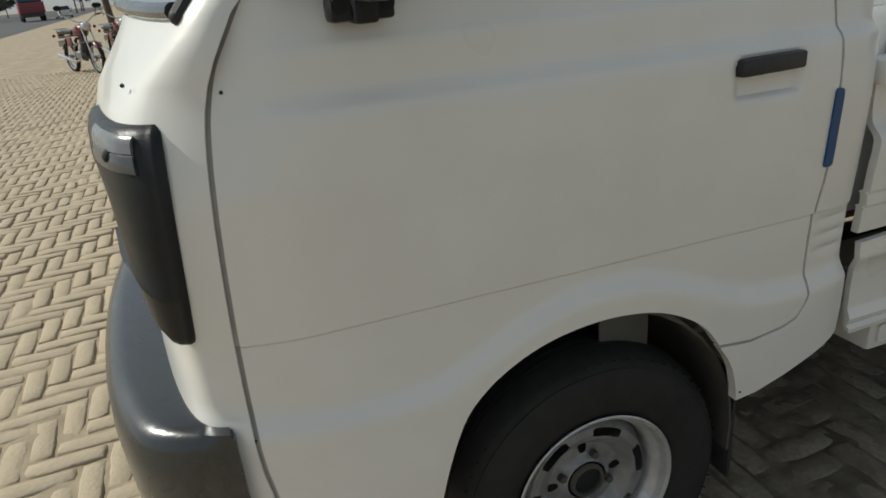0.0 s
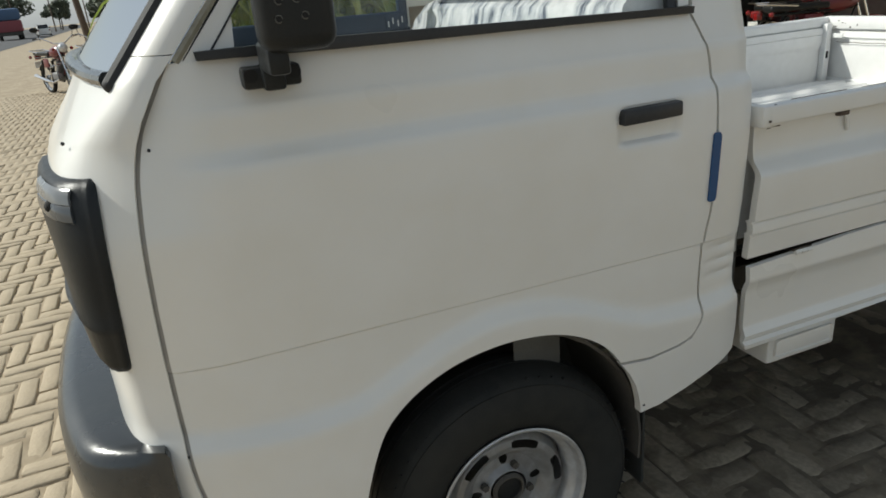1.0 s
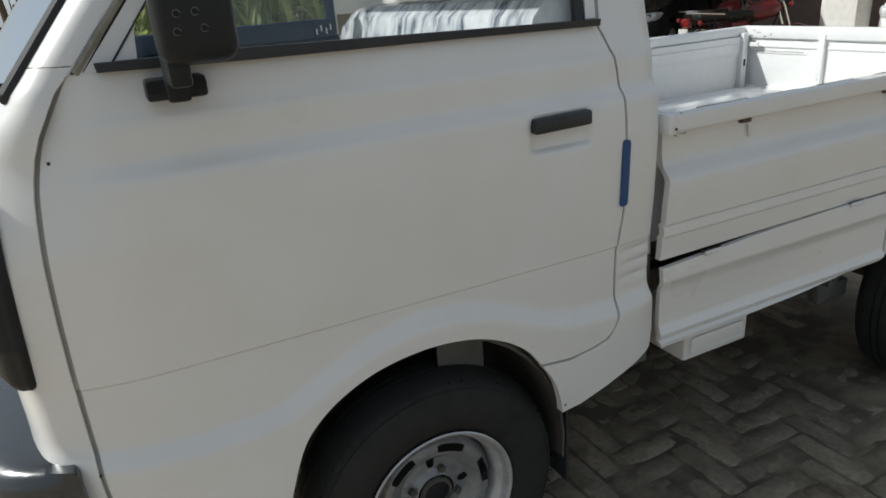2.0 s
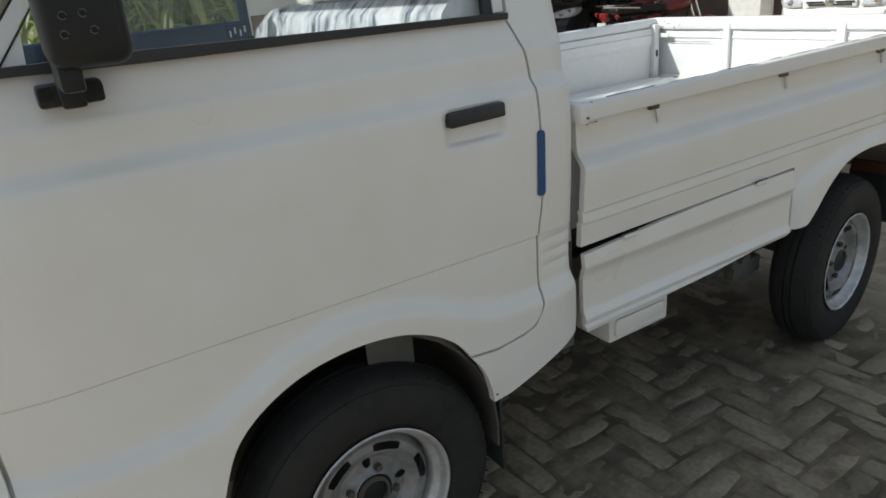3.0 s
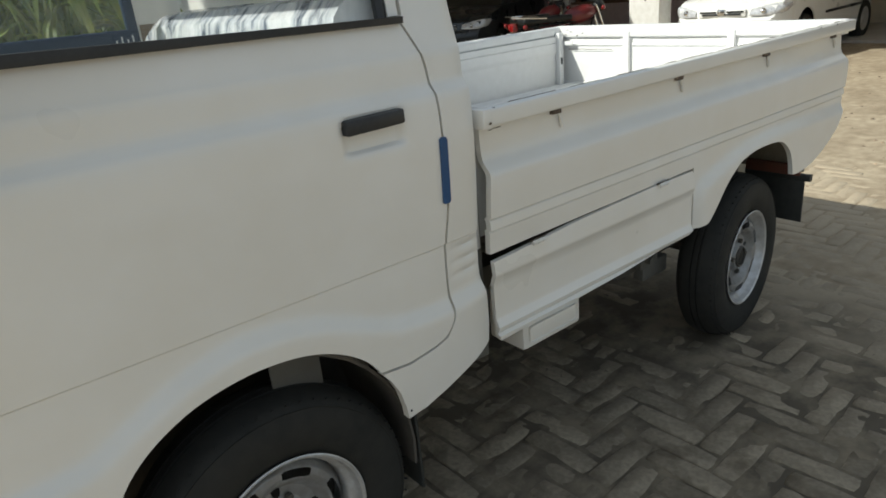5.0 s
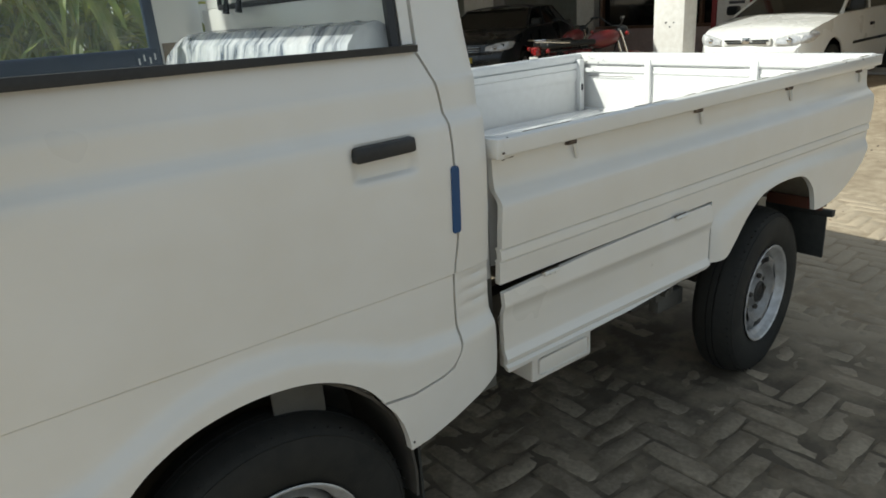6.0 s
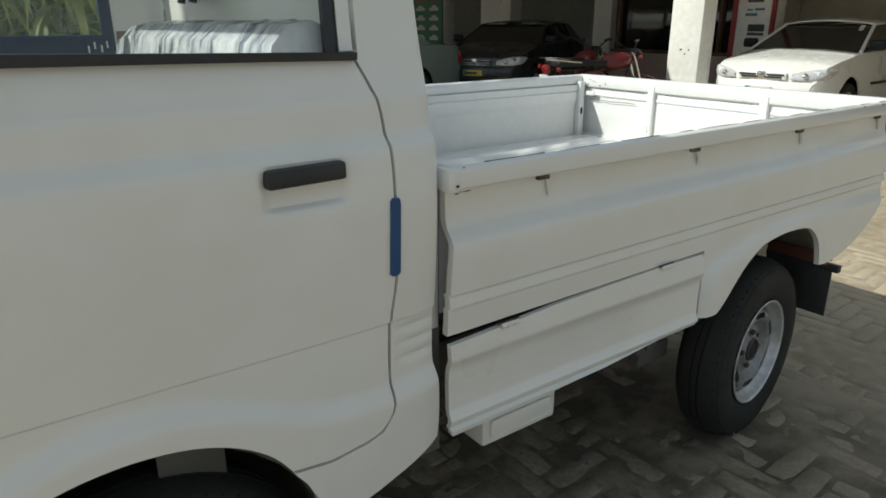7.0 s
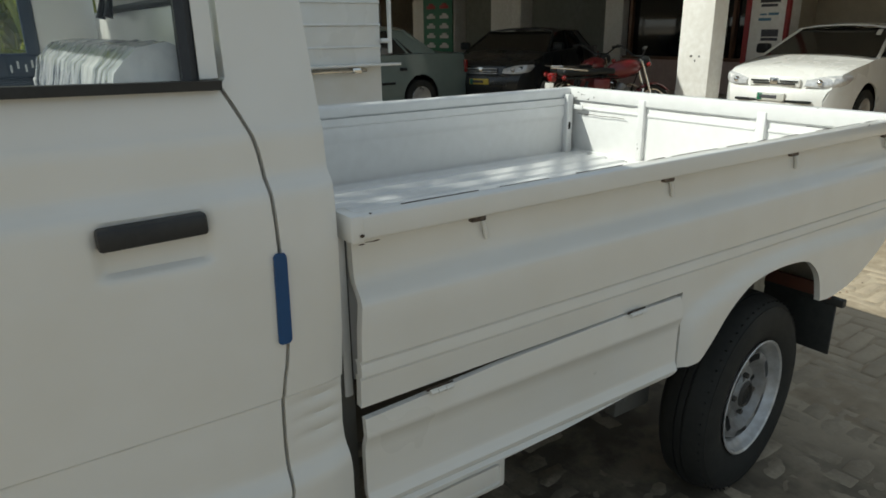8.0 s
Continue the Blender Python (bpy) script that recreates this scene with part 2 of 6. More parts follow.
BULGE = [(-0.60, 0.655), (-0.42, 0.640), (-0.306, 0.645), (-0.216, 0.69), (-0.14, 0.725), (-0.05, 0.748), (0.05, 0.745), (0.13, 0.725), (0.22, 0.685), (0.30, 0.655), (0.424, 0.648), (0.60, 0.66)]
SIDE = [(0.36, 0.030), (0.44, 0.016), (0.60, 0.014), (0.76, 0.0125), (0.7810, 0.0130), (0.7825, 0.0145), (0.7845, 0.0145), (0.7862, 0.0085), (0.80, 0.008), (0.90, 0.003), (1.00, 0.000),
        (1.06, 0.002), (1.090, 0.005), (1.097, 0.008), (1.113, 0.021), (1.120, 0.0225), (1.125, 0.023), (1.172, 0.026), (1.178, 0.029), (1.182, 0.031), (1.24, 0.047), (1.72, 0.125), (1.80, 0.16)]


def cab_y(x, z):
    y = lerp(SIDE, z)
    if x < -0.44 and 1.0 < z < 1.24:
        y += (0.047 * (z - 1.0) / 0.24 - y) * smooth((-0.44 - x) / 0.10)
    y -= 0.019 * smooth((lerp(BULGE, x) + 0.020 - z) / 0.043)
    u, v = (x - 0.290) / 0.066, (z - 1.050) / 0.032
    if abs(u) < 1.25 and abs(v) < 1.3:
        y += 0.011 * smooth((1.1 - abs(u)) / 0.25) * smooth((1.1 - abs(v)) / 0.4)
    if x < -0.47:
        y += lerp([(0.95, 1.3), (1.08, 1.6), (1.22, 3.3)], z) * (-0.47 - x) ** 2
    if x > 0.36:
        y += 0.25 * (x - 0.36) ** 2
    if x > 0.49:
        y += 0.008 * ((x - 0.49) / 0.05) ** 2
    return y


ARCH = [(-0.340, 0.37), (-0.325, 0.44), (-0.300, 0.52), (-0.272, 0.582), (-0.233, 0.624), (-0.187, 0.654), (-0.135, 0.676), (-0.075, 0.689), (-0.01, 0.693), (0.058, 0.686), (0.112, 0.670),
        (0.160, 0.645), (0.200, 0.612), (0.228, 0.574)]
ARCH = spline(ARCH, 3)
DOOR_FRONT = [(-0.560, 0.37), (-0.583, 0.543), (-0.591, 0.62), (-0.589, 0.81), (-0.580, 0.978), (-0.570, 1.07), (-0.562, 1.111), (-0.550, 1.15), (-0.537, 1.176), (-0.497, 1.243)]
DOOR_FRONT = spline(DOOR_FRONT, 2)
DOOR_REAR = [(0.400, 1.234), (0.410, 1.215), (0.426, 1.18), (0.435, 1.15), (0.440, 1.11), (0.443, 1.05), (0.444, 0.98), (0.445, 0.868), (0.438, 0.82), (0.432, 0.774), (0.430, 0.70), (0.431, 0.646), (0.425, 0.612), (0.405, 0.587), (0.37, 0.575), (0.30, 0.566)]
DOOR_REAR = spline(DOOR_REAR, 2)
DZ = sorted(set([round(z, 4) for z in steps(0.40, 1.22, 0.02) + steps(0.61, 0.77, 0.01)] + [1.012, 1.018, 1.025, 1.032, 0.772, 0.7810, 0.7825, 0.7845, 0.7862, 0.793, 1.07, 1.090, 1.097, 1.105, 1.113, 1.12, 1.125, 1.172, 1.178, 1.182]))
DX = sorted(set([round(x, 4) for x in steps(-0.58, 0.48, 0.02) + steps(0.49, 0.54, 0.01)] + [0.214, 0.220, 0.228, 0.237, 0.344, 0.352, 0.360, 0.366]))


door = part("door", skin(DOOR_FRONT + DOOR_REAR + [(0.228, 0.574)] + ARCH[::-1][1:], cab_y, DX, DZ, 0.02), M["paint"], truck)

# cab quarter behind the door, up to the roof
CAB_REAR = [(0.535, 0.513), (0.541, 0.56), (0.541, 0.61), (0.535, 0.70), (0.536, 0.76), (0.541, 0.85), (0.542, 0.93), (0.542, 1.00), (0.542, 1.10), (0.540, 1.245), (0.515, 1.66), (0.48, 1.74)]
GAP = 0.006
quarter_out = [(x + GAP, z) for x, z in DOOR_REAR[:-6]] + [(0.408, 0.580), (0.372, 0.569), (0.30, 0.560), (0.231, 0.567), (0.252, 0.538), (0.268, 0.505), (0.279, 0.462), (0.282, 0.434), (0.33, 0.440), (0.40, 0.460), (0.47, 0.484)]
quarter_out = quarter_out + CAB_REAR + [(0.425, 1.74), (0.412, 1.245), (0.408, 1.240)]


def quarter_y(x, z):
    y = cab_y(x, z)
    if z < 0.80 and x > 0.44:
        # short pressed ribs at the corner
        for zc in (0.765, 0.735, 0.705):
            y += 0.005 * math.exp(-((z - zc) / 0.007) ** 2) * smooth((x - 0.45) / 0.02) * smooth((0.54 - x) / 0.02)
    return y


part("rear_quarter", skin(quarter_out, quarter_y, DX, DZ + [0.70, 0.705, 0.71, 0.73, 0.735, 0.74, 0.765] + steps(1.26, 1.72, 0.06), 0.02), M["paint"], truck)

# front corner and nose: plan curves stacked in height
NOSE = [(0.36, -0.715), (0.60, -0.722), (0.80, -0.722), (0.92, -0.728), (1.05, -0.735), (1.10, -0.728), (1.16, -0.704), (1.20, -0.680), (1.23, -0.658)]


def plan_curve(z, x0, nose, n=14, flare=0.0):
    """From the door edge round the corner to the middle of the nose."""
    pts = []
    xe = min(-0.64, x0 - 0.012)
    xs = [x0 + (xe - x0) * i / 6 for i in range(7)]
    for x in xs:
        pts.append((x, cab_y(x, z) - flare))
    x1, y1 = pts[-1]
    sl = (cab_y(xe - 0.001, z) - cab_y(xe + 0.001, z)) / 0.002
    p0, p3 = Vector((x1, y1)), Vector((nose, y1 + 0.34))
    k = (x1 - nose) * 0.5
    p1, p2 = p0 + Vector((-k, k * sl)), p3 + Vector((0.022, -0.20))
    for i in range(1, n + 1):
        t = i / n
        p = (1 - t) ** 3 * p0 + 3 * t * (1 - t) ** 2 * p1 + 3 * t * t * (1 - t) * p2 + t ** 3 * p3
        pts.append((p.x, p.y))
    for i in range(1, 7):
        y = p3.y + (MID - p3.y) * i / 6
        pts.append((nose - 0.02 * math.sin(math.pi / 2 * i / 6), y))
    return pts


def mirrored(row):
    return row + [(x, WIDE - y, z) for x, y, z in row[::-1][1:]]


SEAM = 1.254


def screen_plan(z):
    """Plan of the windscreen from its near corner to the middle."""
    x0, y0 = -0.572 + 0.83 * (z - 1.222), lerp(SIDE, z) + 0.038
    a = 0.20 / (MID - y0)
    return [(x0 - a * u + a / 2 / (MID - y0) * u * u, y0 + u) for u in [(MID - y0) * (i / 17) ** 1.3 for i in range(18)]]


def pillar_x(z):
    return -0.497 + 0.85 * (z - 1.243)


def pillar_row(z, n=9):
    xs, xi = pillar_x(z), -0.572 + 0.83 * (z - 1.222)
    return [(xs + (xi - xs) * i / n, lerp(SIDE, z) + 0.038 * (i / n) ** 3.2, z) for i in range(n + 1)]


rows = []
for z in steps(0.37, 1.20, 0.03) + [1.21, 1.222]:
    x0 = lerp([(b, a) for a, b in DOOR_FRONT], z) - 0.0065
    pc = plan_curve(z, x0, lerp(NOSE, z))
    w = smooth((z - 1.09) / 0.132)
    if w > 0:
        xi, ys = -0.572 + 0.40 * (z - 1.222), lerp(SIDE, z)
        top = [(x0 + (xi - x0) * i / 9, ys + 0.038 * (i / 9) ** 3.2) for i in range(9)] + [(x - 0.43 * (z - 1.222), y) for x, y in screen_plan(z)]
        pc = [(a[0] + (b[0] - a[0]) * w, a[1] + (b[1] - a[1]) * w) for a, b in zip(pc, top)]
    rows.append(mirrored([(x, y, z) for x, y in pc]))
bm = grid_surface(rows)
for side in (0, 1):
    first = rows[-1][:10] if not side else rows[-1][-10:][::-1]
    rr = [first] + [[(x, y if not side else WIDE - y, z) for x, y, z in pillar_row(z)] for z in (1.232, 1.243, SEAM)]
    tongue = grid_surface(rr if not side else [r[::-1] for r in rr])
    me = bpy.data.meshes.new("tongue")
    tongue.to_mesh(me)
    tongue.free()
    bm.from_mesh(me)
    bpy.data.meshes.remove(me)
bmesh.ops.remove_doubles(bm, verts=bm.verts[:], dist=0.0005)
bmesh.ops.solidify(bm, geom=bm.faces[:], thickness=0.004)
part("front_panel", bm, M["paint"], truck)

# grey seals behind the gaps
M["rusty"] = mat("rust_stain", (0.22, 0.175, 0.14), 0.85, dark=(0.04, 0.03, 0.025), grain=120, blot=30, amount=1.0)
M["seal"] = mat("grey_seal", (0.42, 0.40, 0.37), 0.7, dark=(0.3, 0.29, 0.26))
strip = [(x, z) for x, z in DOOR_FRONT if z > 0.3]
part("door_seal", skin([(x - 0.03, z) for x, z in strip] + [(x + 0.03, z) for x, z in strip[::-1]], lambda x, z: cab_y(x, z) + 0.003, DX[:6], DZ, 0.004), M["seal"], truck)
strip = [(x, z) for x, z in DOOR_REAR[:-2]]
part("door_seal", skin([(x - 0.02, z) for x, z in strip[:-4]] + [(0.39, 0.60), (0.32, 0.585), (0.32, 0.552), (0.42, 0.570)] + [(x + 0.025, z) for x, z in strip[::-1][4:]], lambda x, z: cab_y(x, z) + 0.010, [0.35, 0.4, 0.44], DZ, 0.004), M["seal"], truck)
# pillars and windscreen
TOP = 1.70
heights = [SEAM + 0.0015 + (TOP - SEAM) * i / 10 for i in range(11)]
for side in (0, 1):
    rr = [[(x, y if not side else WIDE - y, z) for x, y, z in pillar_row(z)] for z in heights]
    part("front_pillar", grid_surface(rr if not side else [r[::-1] for r in rr], 0.004), M["paint"], truck)
rows_g = [mirrored([(x, y, z + 0.014 * smooth((y - 0.1) / 0.5)) for x, y in screen_plan(z)]) for z in [1.222 + (TOP - 1.222) * i / 10 for i in range(11)]]
wind = part("windscreen", grid_surface(rows_g), M["glass"], truck)
wind.visible_shadow = False
for side in (0, 1):
    edge = [Vector(r[-1 if side else 0]) for r in rows_g]
    inn = Vector((0.0, -0.012 if side else 0.012, 0.0))
    bm = bmesh.new()
    tube(bm, [p + Vector((-0.004, 0, 0)) for p in edge], 0.0115, 10)
    bmesh.ops.create_uvsphere(bm, u_segments=12, v_segments=8, radius=0.0115, matrix=Matrix.Translation(edge[0] + Vector((-0.004, 0, 0))))
    ws = part("windscreen_seal", bm, M["rubber"], truck)
    bm = bmesh.new()
    tube(bm, [p + inn + Vector((-0.010, 0, 0)) for p in edge[1:]], 0.0028, 8)
    part("bright_strip", bm, M["chrome"], ws, "thin bright metal strip")
low = [Vector(p) for p in rows_g[0]]
bm = bmesh.new()
tube(bm, [p + Vector((-0.003, 0, 0.006)) for p in low[1:-1]], 0.012, 10)
part("cowl_strip", bm, M["bumper"], truck, "dark grey plastic strip under the windscreen")
# rain gutter in front of the door glass
M["gutter"] = mat("dusty_gutter_paint", (0.36, 0.35, 0.29), 0.45, dark=(0.20, 0.18, 0.13), grain=60, blot=14, amount=0.8)
gz = steps(1.245, 1.70, 0.05)
bm = bmesh.new()
tube(bm, [(pillar_x(z) + 0.008, lerp(SIDE, z) + 0.004, z) for z in gz], 0.0075, 8)
gut = part("rain_gutter", bm, M["gutter"], truck, "dusty painted rain gutter")
bm = bmesh.new()
tube(bm, [(pillar_x(z) + 0.001, lerp(SIDE, z) - 0.001, z) for z in gz], 0.002, 8)
part("gutter_edge", bm, M["chrome"], gut, "bright worn gutter edge")
bm = bmesh.new()
tube(bm, [(pillar_x(z) + 0.019, lerp(SIDE, z) + 0.008, z) for z in gz], 0.006, 8)
part("gutter_seal", bm, M["rubber"], gut)

# door window: glass, seals, frame
gl = part("window_pane", skin([(-0.44, 1.23), (0.366, 1.225), (0.384, 1.66), (-0.13, 1.66)], lambda x, z: lerp(SIDE, z) + 0.012, steps(-0.4, 0.3, 0.1), steps(1.3, 1.6, 0.1), 0.003), M["glass"], door)
gl.visible_shadow = False
part("sill_seal", skin([(-0.458, 1.244), (-0.25, 1.239), (0.14, 1.235), (0.402, 1.231), (0.402, 1.243), (0.14, 1.248), (-0.25, 1.257), (-0.46, 1.256)], lambda x, z: 0.030 + 0.1 * abs(z - 1.246), steps(-0.4, 0.35, 0.1), [1.246], 0.02), M["trim"], door, "black rubber window sill seal")
bm = bmesh.new()
tube(bm, [(0.370 + 0.04 * (z - 1.24), lerp(SIDE, z) + 0.01, z) for z in steps(1.24, 1.66, 0.06)], 0.012, 6)
part("glass_channel", bm, M["trim"], door)
part("window_frame", skin([(0.380, 1.245), (0.403, 1.245), (0.415, 1.70), (0.395, 1.70)], lambda x, z: lerp(SIDE, z), [0.38], steps(1.3, 1.65, 0.07), 0.02), M["paint"], door)
part("window_frame", skin([(-0.492, 1.238), (-0.405, 1.238), (-0.398, 1.305), (-0.315, 1.40), (-0.06, 1.70), (-0.085, 1.70)], lambda x, z: lerp(SIDE, z) + 0.0025, [-0.4, -0.35, -0.3], steps(1.3, 1.65, 0.07), 0.02), M["paint"], door)
bm = bmesh.new()
tube(bm, [(-0.440, lerp(SIDE, 1.25) + 0.001, 1.25), (-0.395, lerp(SIDE, 1.305) + 0.001, 1.305), (-0.32, lerp(SIDE, 1.40) + 0.001, 1.40)], 0.0015, 6)
part("vent_divider", bm, M["trim"], door)

# door handle in its scoop
hm = Matrix.Translation((0.292, 0.0, 1.061)) @ Matrix.Rotation(radians(-1.0), 4, "Y")
bm = bmesh.new()
box(bm, (-0.066, -0.010, -0.004), (0.062, 0.02, 0.024), 0.005)
bmesh.ops.transform(bm, matrix=hm, verts=bm.verts)
part("door_handle", bm, M["trim"], door, "black plastic flap door handle")

# blue tape over the door gap
part("tape", skin([(0.434, 0.878), (0.438, 0.874), (0.450, 0.874), (0.454, 0.879), (0.455, 1.005), (0.452, 1.011), (0.440, 1.012), (0.436, 1.007)], lambda x, z: cab_y(x, z) - 0.004, [0.445], steps(0.89, 1.0, 0.02), 0.004), M["tape"], door, "strip of blue adhesive tape")
# screws
for x, z in ((-0.546, 1.131), (-0.597, 0.635), (0.289, 0.452)):
    bm = bmesh.new()
    bmesh.ops.create_uvsphere(bm, u_segments=8, v_segments=5, radius=0.0027, matrix=Matrix.Translation((x, cab_y(x, z), z)))
    part("screw_head", bm, M["trim"], truck)

# door mirror
mir = part("mirror_bracket", boxes(((-0.404, 0.002, 1.199), (-0.322, 0.045, 1.229)), ((-0.378, -0.014, 1.196), (-0.347, 0.03, 1.233)), ((-0.377, -0.085, 1.222), (-0.349, 0.02, 1.262)), bevel=0.005), M["black"], door, "black plastic mirror mount")
for x in (-0.393, -0.332):
    bm = bmesh.new()
    bmesh.ops.create_cone(bm, cap_ends=True, segments=14, radius1=0.010, radius2=0.010, depth=0.004, matrix=Matrix.Translation((x, 0.003, 1.218)) @ Matrix.Rotation(radians(90), 4, "X"))
    part("bolt_hole", bm, M["gap"], mir)
bm = bmesh.new()
box(bm, (-0.384, -0.110, 1.250), (-0.284, -0.045, 1.46), 0.022, 4)
mh = part("mirror_head", bm, M["black"], door, "black door mirror seen from behind")
for x, z in ((-0.356, 1.312), (-0.334, 1.313), (-0.359, 1.291), (-0.326, 1.293)):
    bm = bmesh.new()
    bmesh.ops.create_cone(bm, cap_ends=True, segments=10, radius1=0.0035, radius2=0.0035, depth=0.004, matrix=Matrix.Translation((x, -0.1095, z)) @ Matrix.Rotation(radians(90), 4, "X"))
    hole = part("mount_hole", bm, M["gap"], mh)
    # pale grey ring, a painted glint on the hole's edge
    bm = bmesh.new()
    tube(bm, [(x + 0.0045 * math.cos(a), -0.1102, z + 0.0045 * math.sin(a)) for a in [0.6 * k for k in range(10)]], 0.0009, 5)
    part("worn_rim", bm, M["underseal"], hole)

# bumper and headlamp surrounds


rows = []
for z, o in ((0.34, 0.02), (0.36, 0.045), (0.42, 0.055), (0.58, 0.06), (0.63, 0.055), (0.648, 0.042), (0.656, 0.015), (0.654, -0.05)):
    row = []
    for x, y in plan_curve(min(z, 0.65), -0.625, -0.772):
        k = smooth((-0.625 - x) / 0.09)
        row.append((x - o * k, y - 0.020 * (1 - k) * (1 if o > 0 else 0.0) - 0.012 * k * (o > 0) + (0.05 * (1 - k) if o < 0 else 0), z))
    rows.append(mirrored([(row[0][0], row[0][1] + 0.03, z)] + row))
part("front_bumper", grid_surface(rows, 0.003), M["bumper"], truck, "dark grey plastic front bumper", sharp=50)

def outset(pc, o, front=0.0):
    out = []
    for i, p in enumerate(pc):
        a, b = Vector(pc[max(i - 1, 0)]), Vector(pc[min(i + 1, len(pc) - 1)])
        d = (b - a).normalized()
        k = o + front * smooth((i - 5) / 4)
        out.append((p[0] - d.y * k, p[1] + d.x * k))
    return out


def lamp_z(z, i):
    """The surround rises over the lens and tapers up below."""
    k = smooth((i - 5) / 6)
    return z - 0.002 * k * smooth((z - 0.98) / 0.12) + 0.075 * smooth((i - 6) / 7) * smooth((0.93 - z) / 0.13)


for side in (0, 1):
    rows = []
    for z, o in ((0.802, -0.006), (0.803, 0.006), (0.812, 0.010), (0.868, 0.012), (0.874, 0.0145), (0.880, 0.012), (0.94, 0.012), (1.00, 0.013), (1.04, 0.015), (1.070, 0.015), (1.088, 0.012), (1.097, 0.006), (1.099, -0.008)):
        xs = lerp([(0.79, -0.648), (1.1, -0.628)], z)
        pc = plan_curve(z, xs, lerp(NOSE, z) + 0.004)[:19]
        deep = 0.035 if 0.88 < z < 1.035 else 0.0
        row = [(x + deep * smooth((i - 13) / 1.5), y, lamp_z(z, i)) for i, (x, y) in enumerate(outset(pc, o, 0.006))]
        row = [(pc[0][0], pc[0][1] + 0.02, z)] + [(pc[0][0], pc[0][1] - max(o - 0.006, -0.01), z)] + row[1:] + [(row[-1][0] + 0.04, row[-1][1], row[-1][2])]
        rows.append([(x, y if not side else WIDE - y, zz) for x, y, zz in (row if not side else row[::-1])])
    part("headlamp_surround", grid_surface(rows, 0.003), M["black"], truck, "black plastic headlamp surround", sharp=60)

pt = plan_curve(1.13, -0.572, lerp(NOSE, 1.13))[9]
bm = bmesh.new()
bmesh.ops.create_uvsphere(bm, u_segments=8, v_segments=5, radius=0.003, matrix=Matrix.Translation((pt[0], pt[1] + 0.001, 1.145)))
part("screw_head", bm, M["trim"], truck)
# indicator lens on the lamp surround, and the round lamps
for name, zz, m, lab in (("indicator_lens", ((1.044, 0.0150), (1.046, 0.0170), (1.055, 0.0178), (1.063, 0.0170), (1.065, 0.0150)), "lens_grey", "grey clear indicator lens"),
                         ("lens_cover", ((1.068, 0.0150), (1.070, 0.0168), (1.078, 0.0165), (1.084, 0.0140), (1.087, 0.0100)), "cover", "pale grey plastic lens cover")):
    rows = []
    for z, o in zz:
        pc = plan_curve(min(z, 1.08), -0.628, lerp(NOSE, min(z, 1.08)) + 0.004)[:19]
        rows.append([(x, y, lamp_z(z, i) + 0.010 * (i - 6) / 8) for i, (x, y) in list(enumerate(outset(pc, o, 0.006)))[7:14]])
    part(name, grid_surface(rows, 0.004), M[m], truck, lab)
pc = plan_curve(1.06, -0.628, lerp(NOSE, 1.06) + 0.004)[:19]
bm = bmesh.new()
bmesh.ops.create_uvsphere(bm, u_segments=10, v_segments=8, radius=0.010, matrix=Matrix.Translation((*outset(pc, 0.016, 0.006)[10], 1.064)))
part("indicator_bulb", bm, M["gap"], truck)
M["lamp_dark"] = mat("dark_lamp_glass", (0.035, 0.03, 0.026), 0.15, coat=0.6, dark=(0.06, 0.05, 0.04))
for y in (0.38, WIDE - 0.38):
    bm = bmesh.new()
    lathe(bm, [(0.0, -0.006), (0.05, -0.005), (0.076, 0.0), (0.084, 0.01)], 28)
    bm.transform(Matrix.Translation((-0.730, y, 0.95)) @ Matrix.Rotation(radians(-90), 4, "Z"))
    part("headlamp", bm, M["lamp_dark"], truck)

# ---- cargo bed ----
FLARE = [(1.38, 0.660), (1.45, 0.688), (1.53, 0.715), (1.62, 0.737), (1.72, 0.752), (1.84, 0.758), (2.0, 0.757), (2.2, 0.752), (2.39, 0.745)]


def bed_y(x, z):
    y = lerp([(0.46, 0.030), (0.50, 0.024), (0.52, 0.020), (0.70, 0.020), (0.7670, 0.0155), (0.770, 0.0185), (0.7715, 0.0185), (0.7750, 0.0105), (0.79, 0.011), (0.7960, 0.0125), (0.799, 0.0160), (0.8005, 0.0160), (0.8040, 0.0075), (0.83, 0.006),
              (0.87, 0.003), (0.898, 0.004), (0.904, 0.0065), (0.910, 0.0115), (0.924, 0.0255), (0.931, 0.0300), (0.944, 0.0330), (0.960, 0.0345), (1.04, 0.036)], z)
    # flare round the wheel opening
    if z < 0.79:
        y -= 0.020 * smooth((lerp(FLARE, x) - z) / 0.042) * smooth((x - 1.38) / 0.05)
    return y


BED_X0 = 0.566
R_ARCH = [(1.455, 0.532), (1.472, 0.540), (1.510, 0.577), (1.563, 0.634), (1.621, 0.676), (1.669, 0.695), (1.763, 0.707), (1.876, 0.702), (1.937, 0.680), (1.983, 0.635), (2.003, 0.585), (2.010, 0.556)]
R_ARCH = spline(R_ARCH, 3)
bed_out = [(BED_X0 + 0.006, 1.012), (BED_X0 + 0.006, 0.92), (BED_X0, 0.86), (BED_X0, 0.716), (1.395, 0.723), (1.395, 0.531)] + R_ARCH + [(2.05, 0.552), (2.10, 0.556), (2.16, 0.567), (2.22, 0.587), (2.29, 0.622), (2.35, 0.662), (2.39, 0.715), (2.398, 0.75), (2.396, 0.80), (2.384, 0.93), (2.376, 1.012)]
